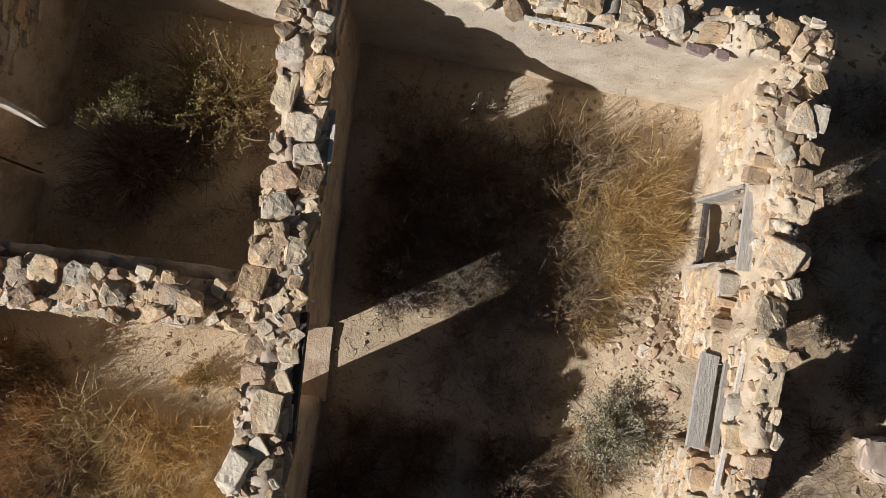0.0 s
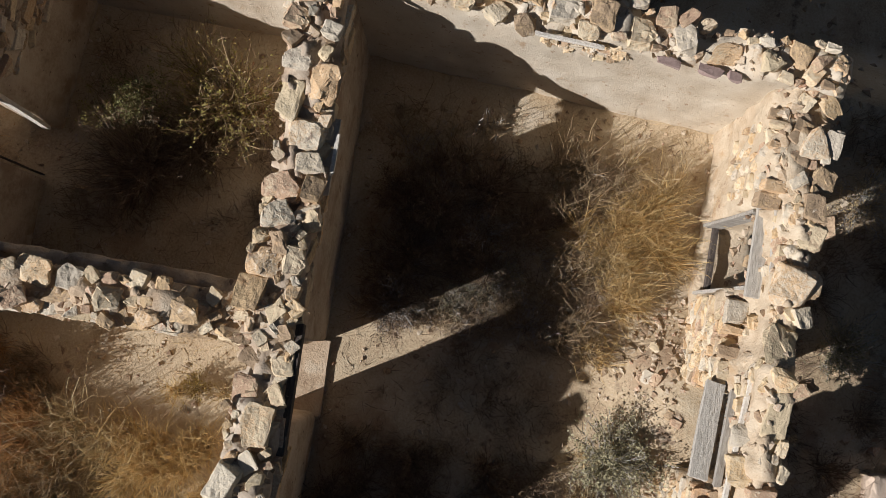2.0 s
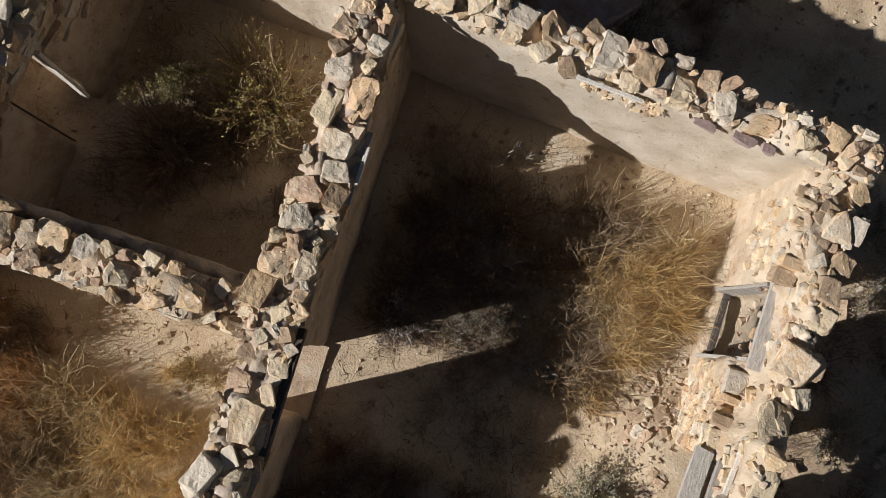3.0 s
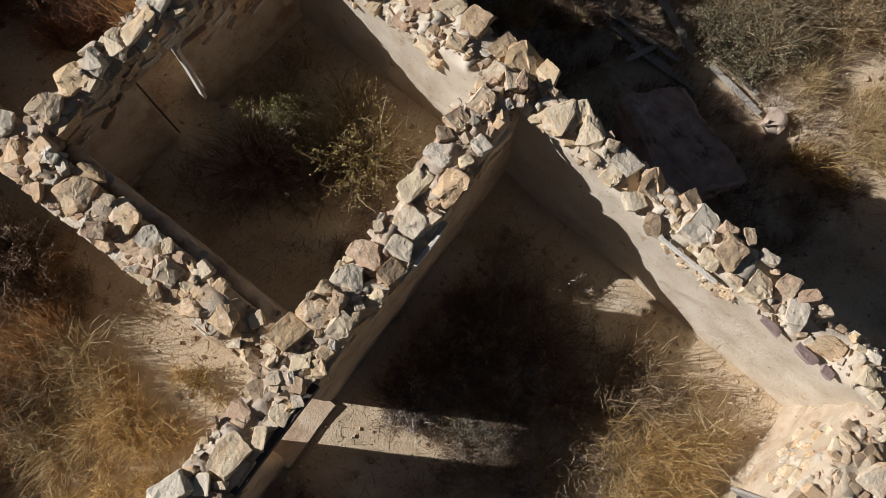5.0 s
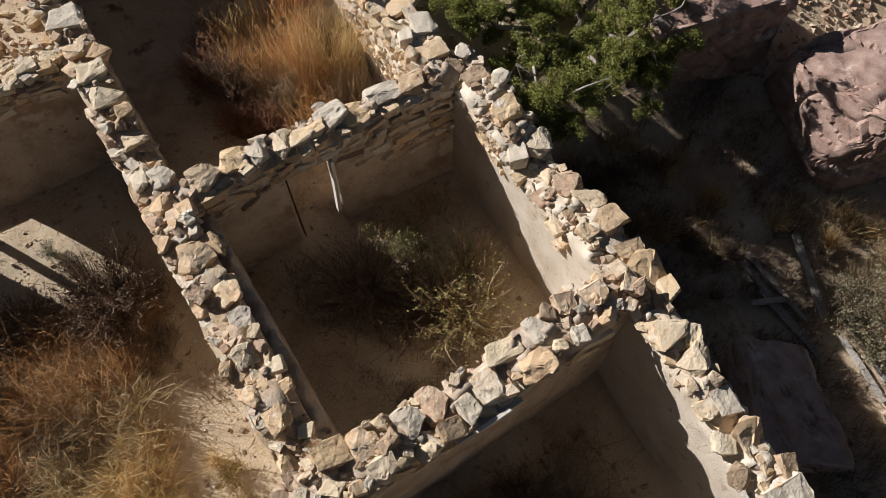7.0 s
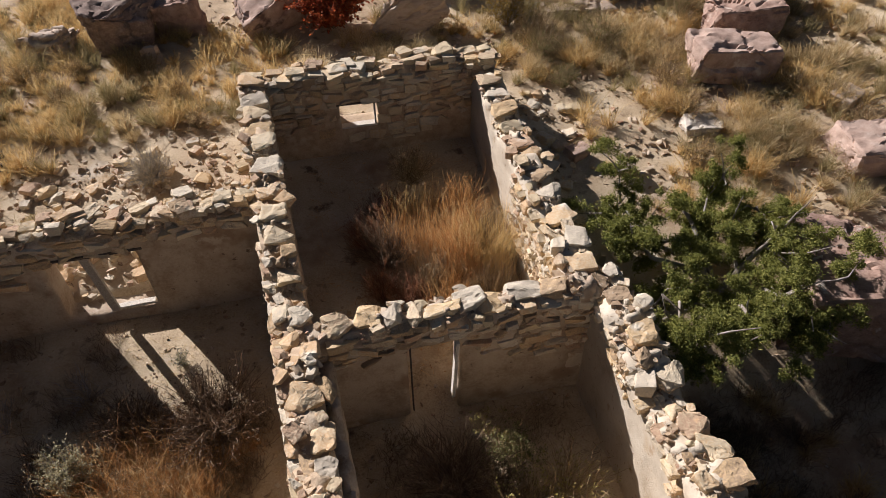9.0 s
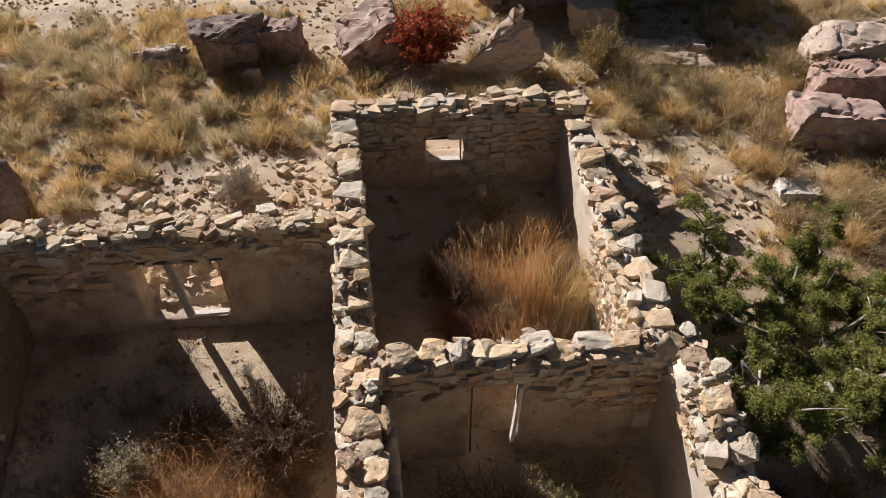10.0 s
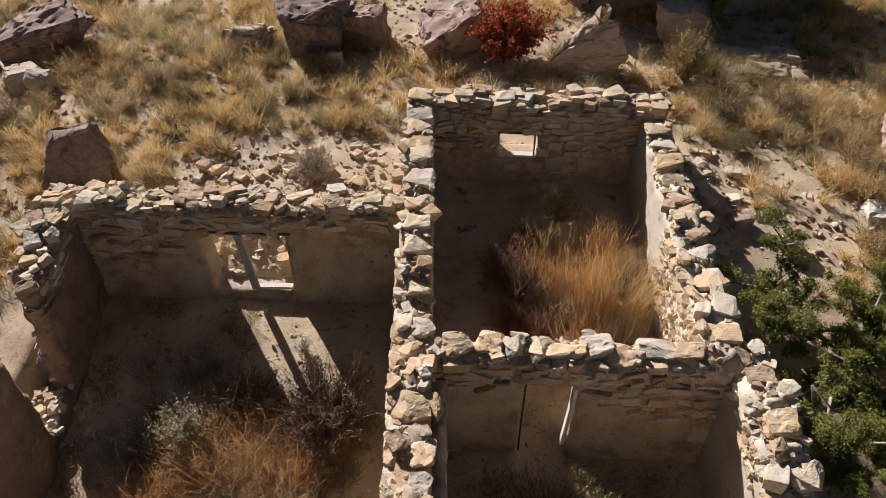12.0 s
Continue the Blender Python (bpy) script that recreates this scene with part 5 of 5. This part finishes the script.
# gravel and chips
def scatter(name, area, count, size, label, seed, keep=lambda x, y: True):
    g = np.random.default_rng(seed)
    x, y = g.uniform(area[0], area[1], count), g.uniform(area[2], area[3], count)
    z = ground_height(x, y)
    rubble(name, [(a, b, c) for a, b, c in zip(x, y, z) if keep(a, b)], size, label, seed=seed)


indoors = lambda x, y: -5.0 < x < 3.3 and -3.0 < y < 8.0 or -0.3 < x < 3.2 and y < 11.0
scatter("gravel", (-12, 12, 8.2, 19), 11000, (0.015, 0.15), "broken tan stones strewn over the slope", 2, lambda x, y: not indoors(x, y))
scatter("gravel", (3.9, 12.5, -6, 12.5), 6500, (0.012, 0.10), "broken tan stones beside the house", 3)
scatter("gravel", (8.3, 13.0, 3.6, 8.5), 2400, (0.02, 0.14), "broken tan stones on the sunlit bank", 9)
scatter("gravel", (-5.3, 3.3, -3.0, 8.0), 5200, (0.012, 0.085), "small chips of stone on the sandy floors", 4)
scatter("gravel", (-1.4, 1.1, -2.95, -2.0), 520, (0.02, 0.09), "heap of broken stone at the foot of the wall", 6)
scatter("gravel", (-2, 5, -7, -3.6), 700, (0.03, 0.15), "broken stones outside the south wall", 7)
scatter("gravel", (-4.8, -0.8, 8.6, 11.0), 650, (0.02, 0.12), "rubble fallen behind the wall", 8)


def chips(wall, count, seed, size=(0.02, 0.13)):
    """Small stones and crumbs lying between the cap stones of a wall."""
    g = np.random.default_rng(seed)
    spots = []
    for _ in range(count):
        u, v = g.uniform(0.05, wall.length - 0.05), g.uniform(-0.48, 0.48) * wall.thick
        spots.append(tuple(wall.at(u, v, wall.crest(u, v) - 0.10 * (abs(v) / wall.thick * 2) ** 3)))
    rubble("wall_chips", spots, size, "small stones and crumbs of mortar on the wall top", seed=seed)


for i, (wall, per) in enumerate([(WALL_SPINE, 60), (WALL_CROSS, 55), (WALL_PARTITION, 45), (WALL_EAST, 60), (WALL_EAST_MIDDLE, 80), (WALL_EAST_BACK, 40), (WALL_SOUTH, 60), (WALL_NORTH, 70), (WALL_WEST, 40), (WALL_BACK, 50)]):
    chips(wall, int(1.6 * per * wall.length), 60 + i)

# straw, twigs and bark fragments strewn over the floors
def litter(name, area, count, mat, label, seed):
    g = np.random.default_rng(seed)
    x, y = g.uniform(area[0], area[1], count), g.uniform(area[2], area[3], count)
    base = np.c_[x, y, ground_height(x, y) + 0.008]
    a, s = g.uniform(0, 6.3, count), g.uniform(0.04, 0.22, count)
    tip = base + np.c_[np.cos(a) * s, np.sin(a) * s, g.uniform(0.0, 0.05, count)]
    tagged(new(name, ribbons(name, base, tip, 0.006, mat, sag=0.02, rng=g)), label, "litter", kind="stuff")


litter("litter", (-2.4, 3.2, -2.9, 1.2), 2600, BROWNTWIG, "fallen twigs and stalks on the shaded floor", 301)
litter("litter", (0.2, 3.4, 2.2, 5.2), 1100, BROWNTWIG, "fallen twigs on the small room's floor", 302)
litter("litter", (-4.8, -0.5, 1.9, 7.6), 2600, STRAW, "fallen straw on the large room's floor", 303)
litter("litter", (0.0, 3.1, 5.8, 11.0), 1200, ORANGE, "fallen straw on the back room's floor", 304)
litter("litter", (4.0, 8.0, -3.0, 5.0), 2200, BROWNTWIG, "fallen twigs on the ground beside the house", 305)
litter("litter", (-1.5, 4.0, -6.5, -3.7), 1500, BROWNTWIG, "fallen twigs on the ground outside the south wall", 306)

# ---- old timber ----
def board_data(name, size, mat, warp=0.006, seed=0, bevel=0.004):
    """A weathered board: split ends, a slight warp and worn edges."""
    r = np.random.default_rng(8000 + seed)
    bm = bmesh.new()
    bmesh.ops.create_cube(bm, size=1.0)
    bmesh.ops.subdivide_edges(bm, edges=[e for e in bm.edges if abs(e.verts[0].co.x - e.verts[1].co.x) > 0.5], cuts=7)
    for v in bm.verts:
        end = abs(v.co.x) > 0.49
        v.co = Vector((v.co.x * size[0] + (r.normal(0, 0.012) if end else 0), v.co.y * size[1] * (1 + r.normal(0, 0.02)), v.co.z * size[2]))
        v.co.z += warp * math.sin(v.co.x * 5 / size[0] + seed) + r.normal(0, 0.0012)
    bmesh.ops.bevel(bm, geom=[e for e in bm.edges if e.calc_face_angle(0) > 0.8], offset=bevel, segments=1, affect="EDGES")
    data = bpy.data.meshes.new(name)
    bm.to_mesh(data)
    bm.free()
    data.materials.append(mat)
    return data


def between(a, b):
    """A pose whose x axis runs from a to b, standing at their middle, with z as upright as may be."""
    a, b = Vector(a), Vector(b)
    x = (b - a).normalized()
    up = Vector((0, 0, 1)) if abs(x.z) < 0.9 else Vector((0, -1, 0))
    y = up.cross(x).normalized()
    z = x.cross(y)
    m = Matrix((x, y, z)).transposed().to_4x4()
    m.translation = (a + b) / 2
    return m


def plank(name, a, b, wide, thick, mat, label, seed=0, parent=None, roll=0.0, category="board", group=""):
    ob = new(name, board_data(name, ((Vector(b) - Vector(a)).length, wide, thick), mat, seed=seed))
    ob.matrix_basis = between(a, b) @ pose(0, 0, 0, roll)
    if parent:
        ob.parent = parent
        return tagged(ob, label)
    return tagged(ob, label, category, group)


# window frame in the south wall
window = place_empty("window_1", (1.61, -3.12, 0.33))
tagged(window, "weathered grey wooden window frame without glass", "window", kind="structure")
local = lambda x, y, z: (x - 1.61, y + 3.12, z - 0.33)
plank("frame_head", local(1.10, -3.17, 1.50), local(2.12, -3.17, 1.50), 0.20, 0.05, WOOD, "", 1, window)
plank("frame_jamb", local(2.03, -3.15, 1.45), local(2.03, -3.02, 0.33), 0.04, 0.20, WOODY, "", 2, window)
plank("frame_jamb", local(1.19, -3.15, 1.45), local(1.19, -3.02, 0.33), 0.04, 0.20, WOODY, "", 3, window)
plank("frame_sill", local(1.20, -3.06, 0.38), local(2.02, -3.06, 0.38), 0.07, 0.06, DARKWOOD, "dark split wooden sill", 4, window)
# board and pole over the second opening
plank("lintel_board", (0.15, -2.93, 1.45), (-0.84, -2.89, 1.45), 0.20, 0.045, WOOD, "grey split weathered plank spanning a window opening", 5)
plank("lintel_board", (0.10, -3.13, 1.46), (-0.88, -3.09, 1.46), 0.08, 0.05, WOOD, "narrow grey weathered board over the opening", 6)
plank("wall_pole", (0.25, -3.20, 1.66), (-1.25, -3.10, 1.62), 0.05, 0.04, WHITEWOOD, "bleached pole along the top of the wall", 7)
plank("wall_pole", (2.45, -3.20, 1.66), (1.05, -3.28, 1.60), 0.045, 0.04, WOOD, "thin grey pole along the top of the wall", 8)
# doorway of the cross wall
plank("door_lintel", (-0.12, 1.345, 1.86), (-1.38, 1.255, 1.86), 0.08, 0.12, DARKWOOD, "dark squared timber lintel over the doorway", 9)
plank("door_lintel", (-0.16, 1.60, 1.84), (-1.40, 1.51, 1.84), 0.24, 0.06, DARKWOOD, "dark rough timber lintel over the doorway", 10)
plank("door_sill", (-0.28, 1.50, 0.02), (-1.20, 1.43, 0.02), 0.42, 0.10, MORTAR, "worn pale threshold in the doorway", 11)
plank("wall_board", (2.02, 1.475, 1.86), (1.20, 1.43, 1.86), 0.13, 0.035, WOOD, "grey old lintel board over a small opening", 29)
plank("wall_lath", (1.84, 1.40, 1.905), (1.42, 1.375, 1.905), 0.045, 0.05, WHITEWOOD, "short white lath stuck to the wall face", 12)
plank("wall_lath", (3.30, -0.38, 1.95), (3.29, -1.10, 1.93), 0.045, 0.035, WHITEWOOD, "pale lath along the top of the plastered wall", 13)
# doorway of the partition
plank("door_post", (1.665, 5.28, 1.56), (1.60, 5.24, 0.42), 0.05, 0.10, WHITEWOOD, "bleached leaning door jamb board", 14)
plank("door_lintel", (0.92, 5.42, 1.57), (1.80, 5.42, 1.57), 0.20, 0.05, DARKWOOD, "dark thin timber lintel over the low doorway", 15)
# Added dark strip stands in for the crack line along the left jamb.
plank("door_jamb", (1.055, 5.325, 1.55), (1.055, 5.325, 0.10), 0.018, 0.06, DARKWOOD, "thin dark strip standing in for the crack line at the doorway's left edge", 16)
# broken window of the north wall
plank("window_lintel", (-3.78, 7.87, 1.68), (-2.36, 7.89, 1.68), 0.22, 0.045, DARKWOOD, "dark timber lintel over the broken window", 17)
plank("window_post", (-3.22, 7.88, 1.65), (-3.09, 7.84, 0.47), 0.12, 0.06, WOODY, "grey leaning window post", 18)
plank("window_sill", (-3.1, 7.86, 0.50), (-2.50, 7.87, 0.50), 0.10, 0.05, WHITEWOOD, "bleached wooden window sill", 19)
# small window of the back wall
plank("window_sill", (0.77, 10.86, 1.13), (1.43, 10.86, 1.13), 0.14, 0.04, WHITEWOOD, "bleached wooden sill in the small window", 20)
plank("window_jamb", (1.42, 10.84, 1.59), (1.42, 10.84, 1.15), 0.03, 0.10, WOODY, "grey thin window jamb board", 21)
plank("window_lintel", (0.15, 10.83, 1.63), (2.0, 10.83, 1.63), 0.10, 0.035, DARKWOOD, "dark long timber lintel in the stone wall", 22)
# boards on the ground east of the house
for i, (a, b, w) in enumerate([((6.46, 2.18), (6.46, 0.30), 0.11), ((6.60, 2.10), (6.66, 0.86), 0.08), ((7.30, 1.93), (6.88, 0.74), 0.12), ((6.93, 0.40), (6.78, -0.60), 0.09), ((6.36, 1.55), (6.42, 0.60), 0.07), ((6.10, 1.45), (6.62, 1.25), 0.09), ((7.12, 0.45), (6.98, -0.40), 0.08)]):
    z, a, b = 0.05 + 0.035 * (i % 3), (a[0] + 0.2, a[1]), (b[0] + 0.2, b[1])
    plank("old_board", (*a, rise(*a) + z), (*b, rise(*b) + z), w, 0.035, WOOD if i % 2 else WOODY, "grey weathered board lying on the ground", 30 + i, group="boards on the ground", roll=(i % 4 - 1.5) * 5)

# charred wreck of a crate on the slope
wreck = place_empty("burnt_crate", (-5.35, 11.15, rise(-5.35, 11.15)), 20)
tagged(wreck, "small black burnt crate collapsed in the grass", "crate")
for i, (a, b, w) in enumerate([((-0.25, -0.15, 0.05), (0.25, -0.15, 0.08), 0.08), ((-0.25, 0.15, 0.05), (0.25, 0.18, 0.05), 0.08), ((0.22, -0.17, 0.05), (0.26, 0.20, 0.17), 0.07), ((-0.05, -0.16, 0.07), (0.02, 0.19, 0.16), 0.06), ((0.02, 0.19, 0.16), (0.27, 0.20, 0.17), 0.06), ((-0.28, -0.16, 0.04), (-0.24, 0.17, 0.06), 0.09), ((-0.02, 0.0, 0.10), (0.24, 0.0, 0.12), 0.05)]):
    plank("slat", a, b, w, 0.025, CHAR, "", 50 + i, wreck)
